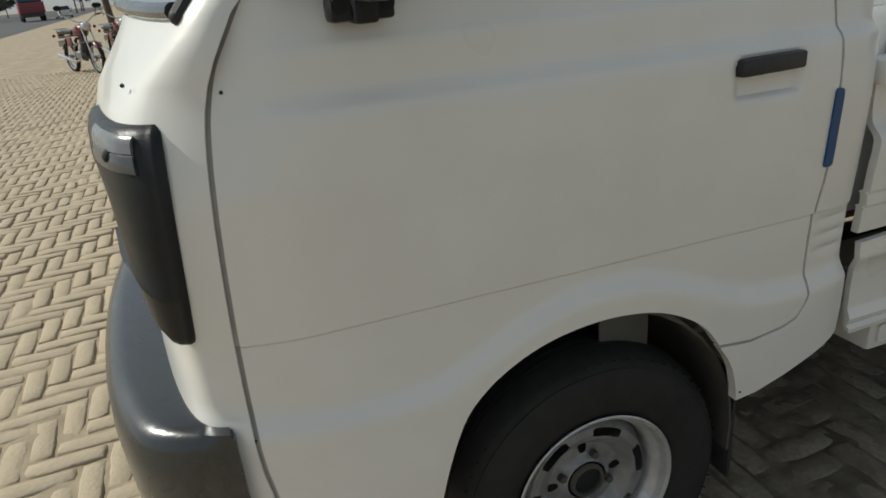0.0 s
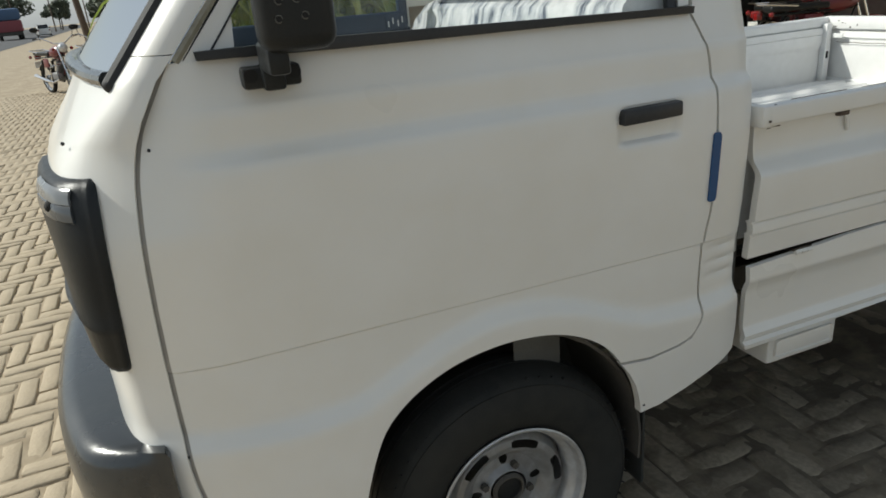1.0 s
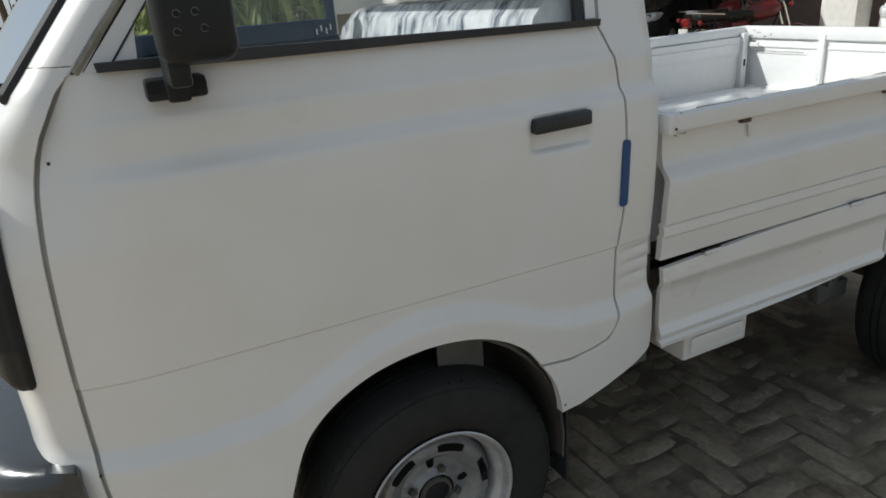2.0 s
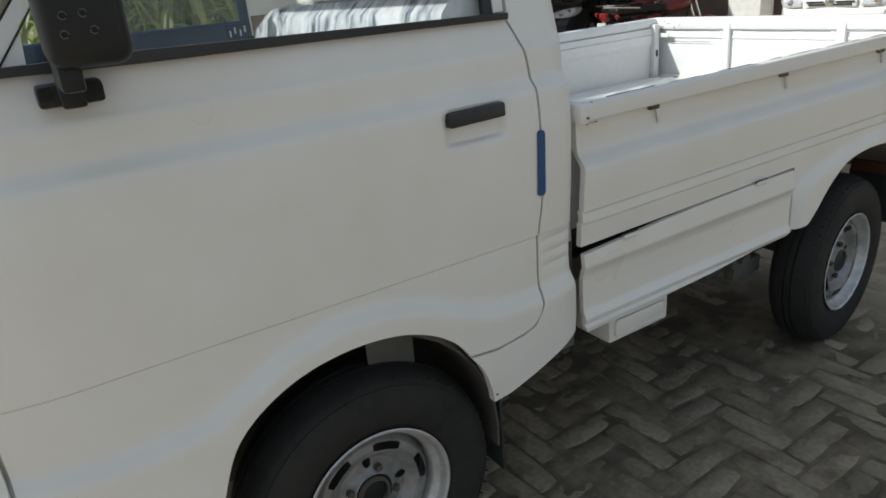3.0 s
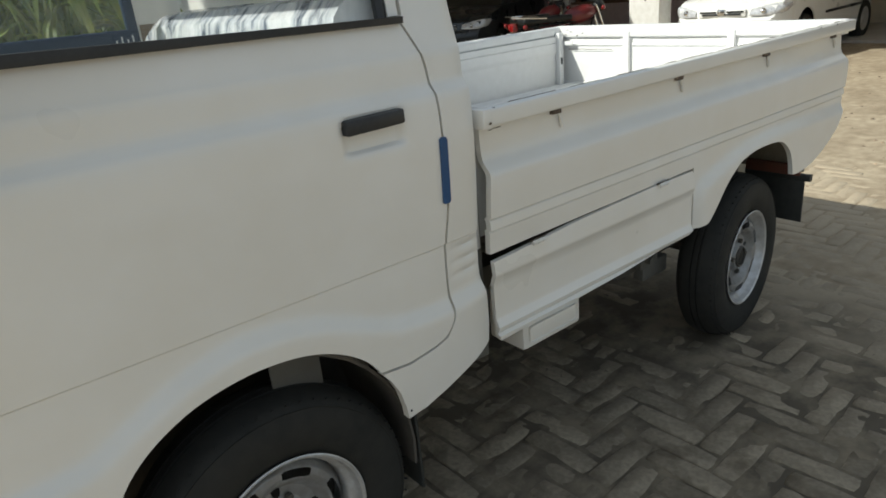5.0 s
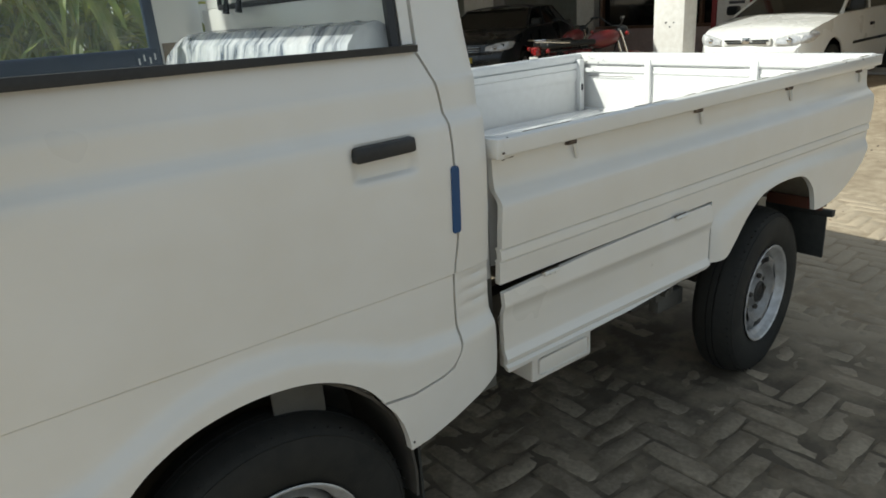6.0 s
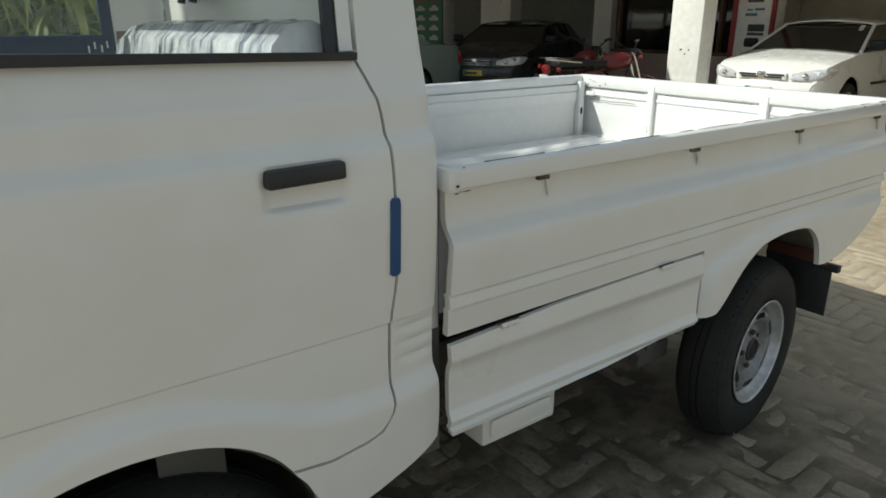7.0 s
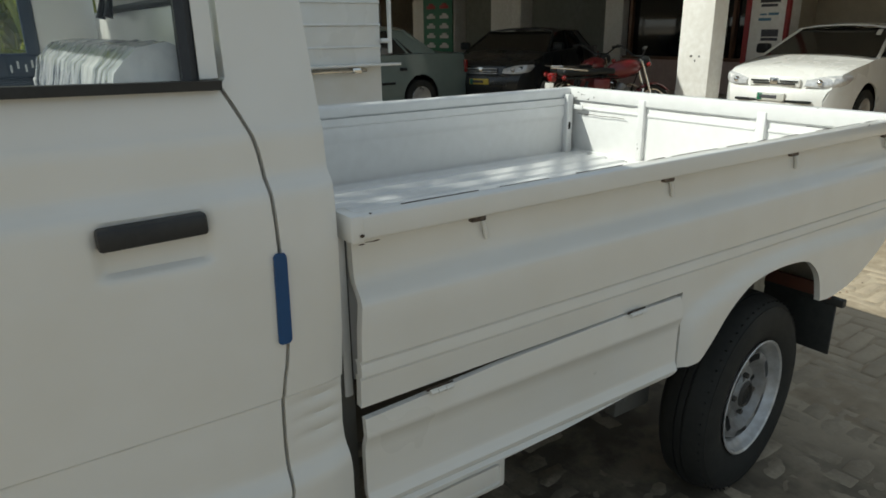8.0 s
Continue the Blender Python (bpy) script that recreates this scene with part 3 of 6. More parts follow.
BZ = sorted(set([round(z, 4) for z in steps(0.52, 1.0, 0.02)] + [0.7670, 0.770, 0.7715, 0.7750, 0.79, 0.7960, 0.799, 0.8005, 0.8040, 0.81, 0.87, 0.89, 0.898, 0.904, 0.910, 0.917, 0.924, 0.931, 0.937, 0.944, 0.952, 0.96]))
part("side_panel", skin(bed_out, bed_y, steps(0.6, 1.35, 0.05) + steps(1.38, 2.30, 0.02) + [2.34], BZ, 0.016), M["paint"], truck)


def locker_y(x, z):
    return lerp([(0.49, 0.012), (0.500, 0.006), (0.510, 0.005), (0.516, 0.013), (0.522, 0.008), (0.532, 0.006), (0.540, 0.010), (0.552, 0.015), (0.60, 0.0165), (0.640, 0.0155), (0.652, 0.012), (0.664, 0.007), (0.69, 0.010), (0.72, 0.014)], z)


locker = part("locker_door", skin([(0.568, 0.698), (0.567, 0.62), (0.567, 0.505), (0.572, 0.497), (1.365, 0.520), (1.386, 0.530), (1.388, 0.700), (1.380, 0.7170), (1.20, 0.7185), (1.0, 0.7155), (0.85, 0.7120), (0.75, 0.7065)], locker_y, steps(0.6, 1.36, 0.05), sorted(set(steps(0.51, 0.70, 0.01) + [0.500, 0.503, 0.516, 0.522, 0.526, 0.532, 0.545, 0.552, 0.646, 0.652, 0.658, 0.664])), 0.012), M["paint"], truck, "white hinged lower locker panel")
for x in (0.693, 1.205):
    bm = bmesh.new()
    z = 0.706 if x < 1 else 0.717
    for a, b in ((0.0, 0.014), (0.0155, 0.031), (0.0325, 0.047)):
        tube(bm, [(x + a, 0.008, z), (x + b, 0.008, z + 0.001)], 0.0055, 8)
    h = part("hinge", bm, M["paint"], locker)
    part("hinge_slot", boxes(((x - 0.006, 0.009, z + 0.003), (x + 0.050, 0.013, z + 0.008)), bevel=0.001), M["chip"], h, "dark rusty slot over the hinge")
part("step_box", boxes(((0.672, 0.035, 0.412), (0.890, 0.16, 0.56)), ((0.69, 0.030, 0.43), (0.872, 0.036, 0.475)), bevel=0.008), M["paint"], truck)

# rails, floor, inner walls
bm = bmesh.new()
box(bm, (0.562, 0.0, 1.005), (2.405, 0.030, 1.043), 0.0045, 3)
rail = part("side_rail", bm, M["paint"], truck)
part("rail_end", boxes(((0.555, -0.002, 1.002), (0.577, 0.062, 1.0445)), bevel=0.004), M["paint"], rail, "bent rail end with chipped paint")
bm = bmesh.new()
box(bm, (0.548, WIDE - 0.062, 1.0), (2.405, WIDE, 1.043), 0.009, 3)
part("side_rail", bm, M["paint_in"], truck)
for x in (0.815, 1.322, 1.812, 2.30):
    bm = bmesh.new()
    tube(bm, [(x + 0.008, 0.036, 1.0), (x + 0.010, 0.028, 0.975), (x + 0.016, 0.030, 0.955)], 0.0048, 6)
    hook = part("rope_hook", bm, M["paint"], truck)
    part("hook_plate", boxes(((x - 0.020, 0.024, 0.989), (x + 0.010, 0.050, 1.0025)), bevel=0.002), M["rusty"], hook, "rust-stained hook plate")

# paint chips and cracks along the bed's edges
rc = random.Random(8)


def chips(parent, n, place, size):
    for k in range(n):
        p = Vector(place(rc))
        bm = bmesh.new()
        bmesh.ops.create_icosphere(bm, subdivisions=1, radius=1.0, matrix=Matrix.Translation(p) @ Matrix.Diagonal((size[0] * rc.uniform(0.4, 1.6), size[1] * rc.uniform(0.4, 1.5), size[2] * rc.uniform(0.5, 1.4), 1)))
        part("paint_chip", bm, M["chip"], parent)


FLOOR = 0.757
rows = []
ys = []
for i in range(12):
    y0 = 0.07 + i * (WIDE - 0.14) / 12
    w = (WIDE - 0.14) / 12
    ys += [(y0, 0.0), (y0 + 0.55 * w, 0.0), (y0 + 0.62 * w, -0.008), (y0 + 0.93 * w, -0.008)]
ys.append((WIDE - 0.07, 0.0))
rows = [[(x, y, FLOOR + d) for y, d in ys] for x in (0.575, 1.2, 1.8, 2.385)]
part("bed_floor", grid_surface(rows, 0.01), M["paint_in"], truck)


def wall_far(x, z):
    return lerp([(0.74, 0.0), (0.905, 0.0), (0.93, -0.010), (0.955, -0.011), (0.968, -0.011), (0.970, -0.006), (0.973, -0.006), (0.975, -0.011), (1.0, -0.011)], z)


part("inner_side", skin([(0.57, 0.745), (2.37, 0.745), (2.37, 1.0), (0.57, 1.0)], lambda x, z: WIDE - 0.062 + wall_far(x, z), steps(0.8, 2.2, 0.3), [0.905, 0.912, 0.92, 0.93, 0.955, 0.968, 0.970, 0.973, 0.975], 0.02), M["paint_in"], truck)
bm = skin([(0.57, 0.745), (2.37, 0.745), (2.37, 1.0), (0.57, 1.0)], lambda x, z: 0.064, [1.5], [0.9], 0.01)
part("inner_side", bm, M["paint_in"], truck)
part("outer_side", boxes(((0.57, WIDE - 0.03, 0.50), (2.39, WIDE - 0.012, 1.0))), M["paint"], truck)
part("headboard", boxes(((0.556, 0.055, 0.72), (0.572, WIDE - 0.055, 1.03))), M["paint_in"], truck)

# tailgate with pressed panels and ribs
tg = part("tailgate", boxes(((2.375, 0.055, 0.745), (2.392, WIDE - 0.055, 1.02)), bevel=0.005), M["paint_in"], truck)
part("top_rail", boxes(((2.362, 0.02, 0.992), (2.404, WIDE - 0.03, 1.046)), bevel=0.006), M["paint_in"], tg)
part("bottom_rail", boxes(((2.360, 0.06, 0.745), (2.378, WIDE - 0.06, 0.775)), bevel=0.005), M["paint_in"], tg)
for y in (0.450, 0.965):
    part("rib", boxes(((2.356, y - 0.017, 0.775), (2.376, y + 0.017, 1.018)), bevel=0.005), M["paint_in"], tg)
for a, b in ((0.09, 0.425), (0.475, 0.94), (0.99, 1.33)):
    bm = bmesh.new()
    tube(bm, [(2.3765, a, 0.957), (2.3765, b, 0.957)], 0.008, 10)
    part("pressing", bm, M["paint_in"], tg)
for a, b, z in ((0.10, 0.30, 0.984), (0.50, 0.90, 0.984), (1.01, 1.27, 0.984), (1.05, 1.32, 0.935)):
    bm = bmesh.new()
    n = 9
    tube(bm, [(2.3755 if z > 0.98 else 2.364, a + (b - a) * i / n, z + rc.uniform(-0.0015, 0.0015)) for i in range(n + 1)], 0.0013, 5)
    part("crack_line", bm, M["chip"], tg)
chips(tg, 9, lambda r: (2.3615, r.uniform(1.20, 1.37), r.uniform(0.99, 1.03)), (0.0015, 0.006, 0.003))
chips(tg, 10, lambda r: (r.uniform(2.365, 2.40), r.uniform(0.1, 1.3), 1.0455), (0.002, 0.004, 0.0008))
chips(tg, 6, lambda r: (2.3575, r.choice((0.45, 0.965)) + r.uniform(-0.017, 0.017), r.uniform(0.78, 0.85)), (0.0015, 0.002, 0.012))
bm = bmesh.new()
tube(bm, [(2.359, 0.08 + 1.27 * i / 16, 0.7585 + rc.uniform(-0.001, 0.001)) for i in range(17)], 0.0022, 5)
part("crack_line", bm, M["chip"], tg)
# corner posts with latch slots
for y in (0.062, WIDE - 0.092):
    bm = boxes(((2.318, y, 0.745), (2.352, y + 0.03, 1.018)), bevel=0.004)
    cp = part("corner_post", bm, M["paint_in"], truck)
    if y > 1:
        part("latch_slot", boxes(((2.327, y - 0.003, 0.865), (2.339, y + 0.002, 0.897)), bevel=0.002), M["gap"], cp)
        part("chain_plate", boxes(((2.346, y - 0.06, 0.955), (2.353, y - 0.004, 0.975)), bevel=0.002), M["paint_in"], cp)

near_rail = [o for o in truck.children if o.name.startswith("side_rail")][0]
chips(near_rail, 9, lambda r: (r.uniform(1.1, 2.39), 0.0300, 1.0425), (0.006, 0.0010, 0.0009))
chips(near_rail, 1, lambda r: (0.592, 0.006, 1.0435), (0.005, 0.004, 0.0008))
chips(near_rail, 1, lambda r: (0.572, -0.0035, 1.014), (0.003, 0.001, 0.005))
chips(near_rail, 4, lambda r: (r.uniform(0.556, 0.60), -0.001, r.uniform(0.999, 1.003)), (0.006, 0.0012, 0.001))
chips(near_rail, 7, lambda r: (r.uniform(2.1, 2.4), 0.001, r.uniform(1.036, 1.042)), (0.007, 0.0012, 0.002))
x = 0.66
while x < 2.36:
    n = rc.uniform(0.03, 0.16)
    bm = bmesh.new()
    tube(bm, [(min(x + n * i / 3, 2.385), 0.0302 + rc.uniform(-0.0006, 0.0006), 1.0418 + rc.uniform(-0.0006, 0.0006)) for i in range(4)], rc.uniform(0.0010, 0.0018), 5)
    part("crack_line", bm, M["chip"], near_rail)
    x += n + rc.uniform(0.01, 0.12)
part("gap_panel", boxes(((0.48, 0.058, 0.44), (0.575, 0.064, 1.0)), bevel=0.002), M["underseal"], truck)
bm = bmesh.new()
tube(bm, [(x, 0.0335 + rc.uniform(-0.0006, 0.0006), 1.0) for x in steps(0.575, 2.39, 0.05)], 0.0022, 5)
part("rail_seam", bm, M["chip"], truck)

# ---- cab rest: roof, back wall, interior ----
bm = bmesh.new()
box(bm, (-0.14, 0.14, 1.69), (0.455, WIDE - 0.14, 1.775), 0.035, 4)
part("roof", bm, M["paint"], truck)
BACK = 0.462
bm = boxes(((BACK, 0.06, 0.55), (BACK + 0.03, WIDE - 0.06, 1.20)), ((BACK, 0.10, 1.20), (BACK + 0.03, WIDE - 0.10, 1.355)), ((BACK, 0.15, 1.355), (BACK + 0.03, 0.28, 1.70)), ((BACK, WIDE - 0.28, 1.355), (BACK + 0.03, WIDE - 0.15, 1.70)), bevel=0.003)
part("cab_back", bm, M["paint"], truck)
bw = part("rear_window", boxes(((BACK + 0.012, 0.27, 1.35), (BACK + 0.017, WIDE - 0.27, 1.70)), bevel=0.001), M["cloudy_glass"], truck, "pale cloudy rear window glass")
bw.visible_shadow = False
bm = bmesh.new()
tube(bm, [(BACK - 0.002, 0.28, 1.355), (BACK - 0.002, WIDE - 0.28, 1.355), (BACK - 0.002, WIDE - 0.28, 1.69), (BACK - 0.002, 0.28, 1.69)], 0.0085, 8, closed=True)
part("rear_window_seal", bm, M["rubber"], truck)
for y in (0.94, 1.04):
    bm = bmesh.new()
    tube(bm, [(BACK - 0.015, y + 0.01, 1.46), (BACK - 0.02, y, 1.38), (BACK - 0.03, y - 0.004, 1.335)], [0.006, 0.006, 0.011], 8)
    part("strap_hook", bm, M["black"], truck)
part("cab_floor", boxes(((-0.60, 0.36, 0.52), (0.47, WIDE - 0.36, 0.56))), M["chassis"], truck)
# wheel well housing under the seat
def liner(cx, rad, y0, y1, a0, a1, name):
    rr = []
    for i in range(19):
        a = radians(a0 + (a1 - a0) * i / 18)
        rr.append([(cx + rad * math.cos(a), y, 0.33 + (rad + 0.02) * math.sin(a)) for y in (y0, (y0 + y1) / 2, y1)])
    bm = grid_surface(rr, 0.006)
    box(bm, (cx - rad, y1, 0.30), (cx + rad, y1 + 0.01, 0.33 + rad))
    part(name, bm, M["chassis"], truck)


liner(-0.02, 0.335, 0.035, 0.30, -8, 176, "wheel_housing")
part("arch_flange", boxes(((0.040, 0.10, 0.48), (0.150, 0.106, 0.72))), M["underseal"], truck, "grey inner arch panel")
part("inner_guard", boxes(((1.46, 0.32, 0.32), (2.34, 0.33, 0.70)), ((1.46, 0.06, 0.70), (2.34, 0.33, 0.705))), M["dusty"], truck)
part("rear_guard", boxes(((2.240, 0.06, 0.50), (2.250, 0.36, 0.737))), M["dusty"], truck)
part("guard_stay", boxes(((2.182, 0.05, 0.500), (2.196, 0.26, 0.543)), bevel=0.003), M["rust"], truck, "red-oxide painted stay")
part("front_well", boxes(((-0.62, 0.10, 0.40), (-0.36, WIDE - 0.10, 0.55))), M["chassis"], truck)

# far door and pillar seen through the cab
FY = WIDE - 0.06
part("far_door", boxes(((-0.56, FY, 0.5), (0.33, FY + 0.04, 1.20)), bevel=0.004), M["blueblack"], truck, "dark blue vinyl door lining")
bm = bmesh.new()
box(bm, (-0.50, FY - 0.012, 1.185), (0.315, FY + 0.03, 1.252), 0.01, 3)
box(bm, (0.285, FY - 0.01, 1.2), (0.318, FY + 0.02, 1.70), 0.006)
part("far_window_frame", bm, M["blueblack"], truck)
part("far_pillar", boxes(((0.318, FY, 0.5), (0.47, FY + 0.045, 1.72))), M["paint"], truck)
part("pillar_trim", boxes(((0.325, FY - 0.004, 1.19), (0.44, FY - 0.001, 1.262)), bevel=0.001), M["tan"], truck, "faded tan pillar trim")
# small dark plate with four pale upright bars
lab = part("label", boxes(((0.232, FY - 0.016, 1.196), (0.306, FY - 0.0125, 1.244)), bevel=0.001), M["blueblack"], truck, "small dark blue plate with four pale bars")
for x, z in ((0.239, 1.202), (0.256, 1.212), (0.274, 1.203), (0.290, 1.214)):
    part("writing_bar", boxes(((x, FY - 0.0175, z), (x + 0.005, FY - 0.0162, z + 0.020)), bevel=0.0004), M["pale"], lab)
part("far_skin", boxes(((-0.60, WIDE - 0.025, 0.45), (0.55, WIDE - 0.01, 1.22))), M["paint"], truck)
fg = part("far_pane", boxes(((-0.42, FY + 0.012, 1.22), (0.29, FY + 0.016, 1.68)), bevel=0.001), M["glass"], truck)
fg.visible_shadow = False

# seat back in creased plastic film
def seat_mesh(y0, y1, seedv):
    bm = bmesh.new()
    n, m = 90, 40
    prof = [(0.30, 0.80), (0.27, 0.95), (0.235, 1.10), (0.235, 1.18), (0.25, 1.235), (0.285, 1.265), (0.33, 1.272), (0.37, 1.255), (0.40, 1.21), (0.41, 1.05), (0.42, 0.8)]
    vs = []
    for i in range(n + 1):
        u = i / n
        y = y0 + (y1 - y0) * u
        e = 1 - max(0.0, 2 * u - 1) ** 7
        row = []
        for j in range(m + 1):
            s = j / m * (len(prof) - 1)
            k = min(int(s), len(prof) - 2)
            f = s - k
            x = prof[k][0] + (prof[k + 1][0] - prof[k][0]) * f
            z = prof[k][1] + (prof[k + 1][1] - prof[k][1]) * f
            x = 0.285 + (x - 0.235) * 0.84
            x = 0.36 + (x - 0.36) * (0.80 + 0.20 * e)
            z = 0.8 + (z - 0.8) * (0.80 + 0.20 * e)
            q = Vector((y * 30 + j * 0.32, j * 0.16 + seedv, 0.0))
            d = (abs(noise.noise(q)) * 0.008 + abs(noise.noise(q * 2.1)) * 0.005) * (0.4 if 12 < j < 30 else 1.0)
            row.append(bm.verts.new((x - d * 0.6 - 0.01, y, z + d + 0.018)))
        vs.append(row)
    for A, B in zip(vs, vs[1:]):
        for j in range(m):
            bm.faces.new((A[j], A[j + 1], B[j + 1], B[j]))
    # creased near end, closed towards its middle
    ring = vs[0]
    mid = sum((v.co for v in ring), Vector()) / len(ring)
    for t in (0.25, 0.5, 0.75):
        nxt = []
        for j, v in enumerate(vs[0]):
            p = v.co.lerp(mid, t)
            p.y -= 0.010 * math.sin(t * math.pi / 2) - 0.010 * abs(noise.noise(Vector((j * 0.45, t * 2.0, 5.0))))
            nxt.append(bm.verts.new(p))
        for j in range(m):
            bm.faces.new((ring[j + 1], ring[j], nxt[j], nxt[j + 1]))
        ring = nxt
    bm.faces.new(ring[::-1])
    bm.faces.new(vs[-1])
    return bm


def film_mat():
    """Creased clear film over dark printed cloth; sheen bands and dark creases are painted in."""
    m = mat("creased_plastic_film", (0.60, 0.61, 0.64), 0.22, coat=0.4, bump=1.0, bump_scale=30)
    N, L = m.node_tree.nodes, m.node_tree.links
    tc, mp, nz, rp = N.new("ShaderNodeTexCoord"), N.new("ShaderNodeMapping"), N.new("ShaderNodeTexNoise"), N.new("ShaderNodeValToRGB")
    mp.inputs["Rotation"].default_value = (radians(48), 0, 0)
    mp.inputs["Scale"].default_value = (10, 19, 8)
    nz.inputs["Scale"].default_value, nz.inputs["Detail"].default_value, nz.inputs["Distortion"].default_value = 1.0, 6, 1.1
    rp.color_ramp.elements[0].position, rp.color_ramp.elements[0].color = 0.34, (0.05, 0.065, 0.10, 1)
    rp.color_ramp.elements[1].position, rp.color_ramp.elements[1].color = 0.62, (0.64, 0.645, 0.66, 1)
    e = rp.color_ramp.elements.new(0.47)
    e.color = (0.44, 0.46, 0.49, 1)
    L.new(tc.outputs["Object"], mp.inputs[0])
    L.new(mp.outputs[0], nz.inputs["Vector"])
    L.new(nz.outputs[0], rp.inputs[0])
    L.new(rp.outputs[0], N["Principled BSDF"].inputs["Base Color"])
    return m


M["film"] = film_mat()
part("seat_back", seat_mesh(0.085, 1.30, 3.0), M["film"], truck, "seat back wrapped in creased printed film with painted sheen bands")
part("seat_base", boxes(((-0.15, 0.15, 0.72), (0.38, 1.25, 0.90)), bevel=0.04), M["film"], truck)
part("dashboard", boxes(((-0.60, 0.12, 0.80), (-0.42, WIDE - 0.12, 1.16)), bevel=0.04), M["blueblack"], truck)

# ---- wheels ----
def wheel_parts(parent, m, spin, sipes, proud=0.0):
    f = m @ Matrix.Rotation(spin, 4, "Y")
    bm = bmesh.new()
    prof = [(0.163, -0.050), (0.170, -0.058), (0.190, -0.066), (0.205, -0.0705), (0.218, -0.0725), (0.236, -0.0725), (0.250, -0.0705), (0.262, -0.0675), (0.270, -0.0640), (0.2705, -0.0655), (0.2725, -0.0655), (0.273, -0.0630), (0.281, -0.0565), (0.288, -0.0460),
            (0.294, -0.030), (0.298, -0.014), (0.292, -0.013), (0.292, -0.008), (0.299, -0.007), (0.300, 0.007), (0.293, 0.008), (0.293, 0.013), (0.300, 0.014), (0.298, 0.034), (0.292, 0.054), (0.270, 0.072), (0.22, 0.076), (0.163, 0.055)]
    lathe(bm, prof, 72)
    bm.transform(f)
    ty = part("tyre", bm, M["tyre"], parent)
    if sipes:
        bm = bmesh.new()
        for k in range(60):
            g = bmesh.ops.create_cube(bm, size=1.0, matrix=Matrix.Rotation(2 * math.pi * k / 60, 4, "Y") @ Matrix.Translation((0.2835, -0.0525, 0)) @ Matrix.Rotation(radians(-52), 4, "Z") @ Matrix.Diagonal((0.016, 0.003, 0.0026, 1)))
        bm.transform(f)
        tagged(part("tread_cut", bm, M["gap"], ty, smooth=False), kind="stuff")
    bm = bmesh.new()
    lathe(bm, [(0.170, -0.062), (0.173, -0.066), (0.170, -0.068), (0.164, -0.064), (0.160, -0.052), (0.157, -0.044), (0.149, -0.038), (0.1455, -0.030), (0.143, -0.004), (0.143, 0.02), (0.156, 0.045), (0.172, 0.06)], 72)
    bm.transform(f)
    part("rim", bm, M["steel"], parent)
    f2 = f @ Matrix.Translation((0, -proud, 0))
    # dish with slots cut out
    bm = bmesh.new()
    radii = [0.030 + 0.0019 * i for i in range(61)]
    depth = [(0.028, -0.026), (0.044, -0.026), (0.056, -0.014), (0.080, -0.012), (0.092, -0.024), (0.103, -0.034), (0.114, -0.037), (0.128, -0.034), (0.137, -0.018), (0.145, 0.006)]
    n = 360
    ring = [[bm.verts.new((r * math.cos(2 * math.pi * k / n), lerp(depth, r), r * math.sin(2 * math.pi * k / n))) for k in range(n)] for r in radii]
    for i in range(len(radii) - 1):
        rc = (radii[i] + radii[i + 1]) / 2
        for k in range(n):
            a = (k + 0.5) / n * 360
            d8 = abs((a % 60) - 30) / 16.5
            d4 = abs(((a + 22.5) % 90) - 45) / 7.5
            cut = (d8 ** 4 + (abs(rc - 0.1175) / 0.0100) ** 4 < 1) or (d4 ** 2.5 + (abs(rc - 0.071) / 0.012) ** 2.5 < 1)
            if not cut:
                bm.faces.new((ring[i][k], ring[i + 1][k], ring[i + 1][(k + 1) % n], ring[i][(k + 1) % n]))
    bmesh.ops.solidify(bm, geom=bm.faces[:], thickness=0.005)
    bm.transform(f2)
    dish = part("wheel_disc", bm, M["steel"], parent)
    bm = bmesh.new()
    lathe(bm, [(0.029, -0.022), (0.031, -0.034), (0.034, -0.035), (0.037, -0.032), (0.040, -0.022)], 32)
    for k in range(4):
        a = radians(45 + 90 * k + 45)
        bmesh.ops.create_cone(bm, cap_ends=True, segments=6, radius1=0.009, radius2=0.0085, depth=0.012, matrix=Matrix.Translation((0.057 * math.cos(a), -0.022, 0.057 * math.sin(a))) @ Matrix.Rotation(radians(90), 4, "X"))
    bm.transform(f2)
    part("hub", bm, M["chassis"], parent, "dark hub ring with wheel nuts")
    bm = bmesh.new()
    lathe(bm, [(0.0, -0.031), (0.020, -0.031), (0.029, -0.028), (0.031, -0.014)], 24)
    bm.transform(f2)
    part("hub_cap", bm, M["black"], parent, "black hub cap")
    bm = bmesh.new()
    lathe(bm, [(0.0, 0.025), (0.155, 0.025)], 32)
    bm.transform(f)
    part("brake_drum", bm, M["chassis"], parent)


def wheel_at(x, y, spin, side, steer=0.0, proud=0.0):
    m = Matrix.Translation((x, y, 0.284)) @ Matrix.Rotation(radians(steer), 4, "Z") @ (Matrix.Rotation(math.pi, 4, "Z") if side else Matrix.Identity(4))
    e = new("wheel")
    e.parent = truck
    wheel_parts(e, m, spin, not side, proud)


wheel_at(0.0, 0.105, 0.35, 0, 0)
wheel_at(1.820, 0.114, 0.1, 0, 6.5, 0.012)
wheel_at(0.0, WIDE - 0.105, 0.2, 1)
wheel_at(1.84, WIDE - 0.115, 0.5, 1)

# underbody
bm = bmesh.new()
for y in (0.36, WIDE - 0.42):
    box(bm, (-0.6, y, 0.40), (2.35, y + 0.06, 0.50), 0.004)
tube(bm, [(1.84, 0.2, 0.28), (1.84, WIDE - 0.2, 0.28)], 0.035, 10)
tube(bm, [(0.0, 0.2, 0.28), (0.0, WIDE - 0.2, 0.28)], 0.03, 10)
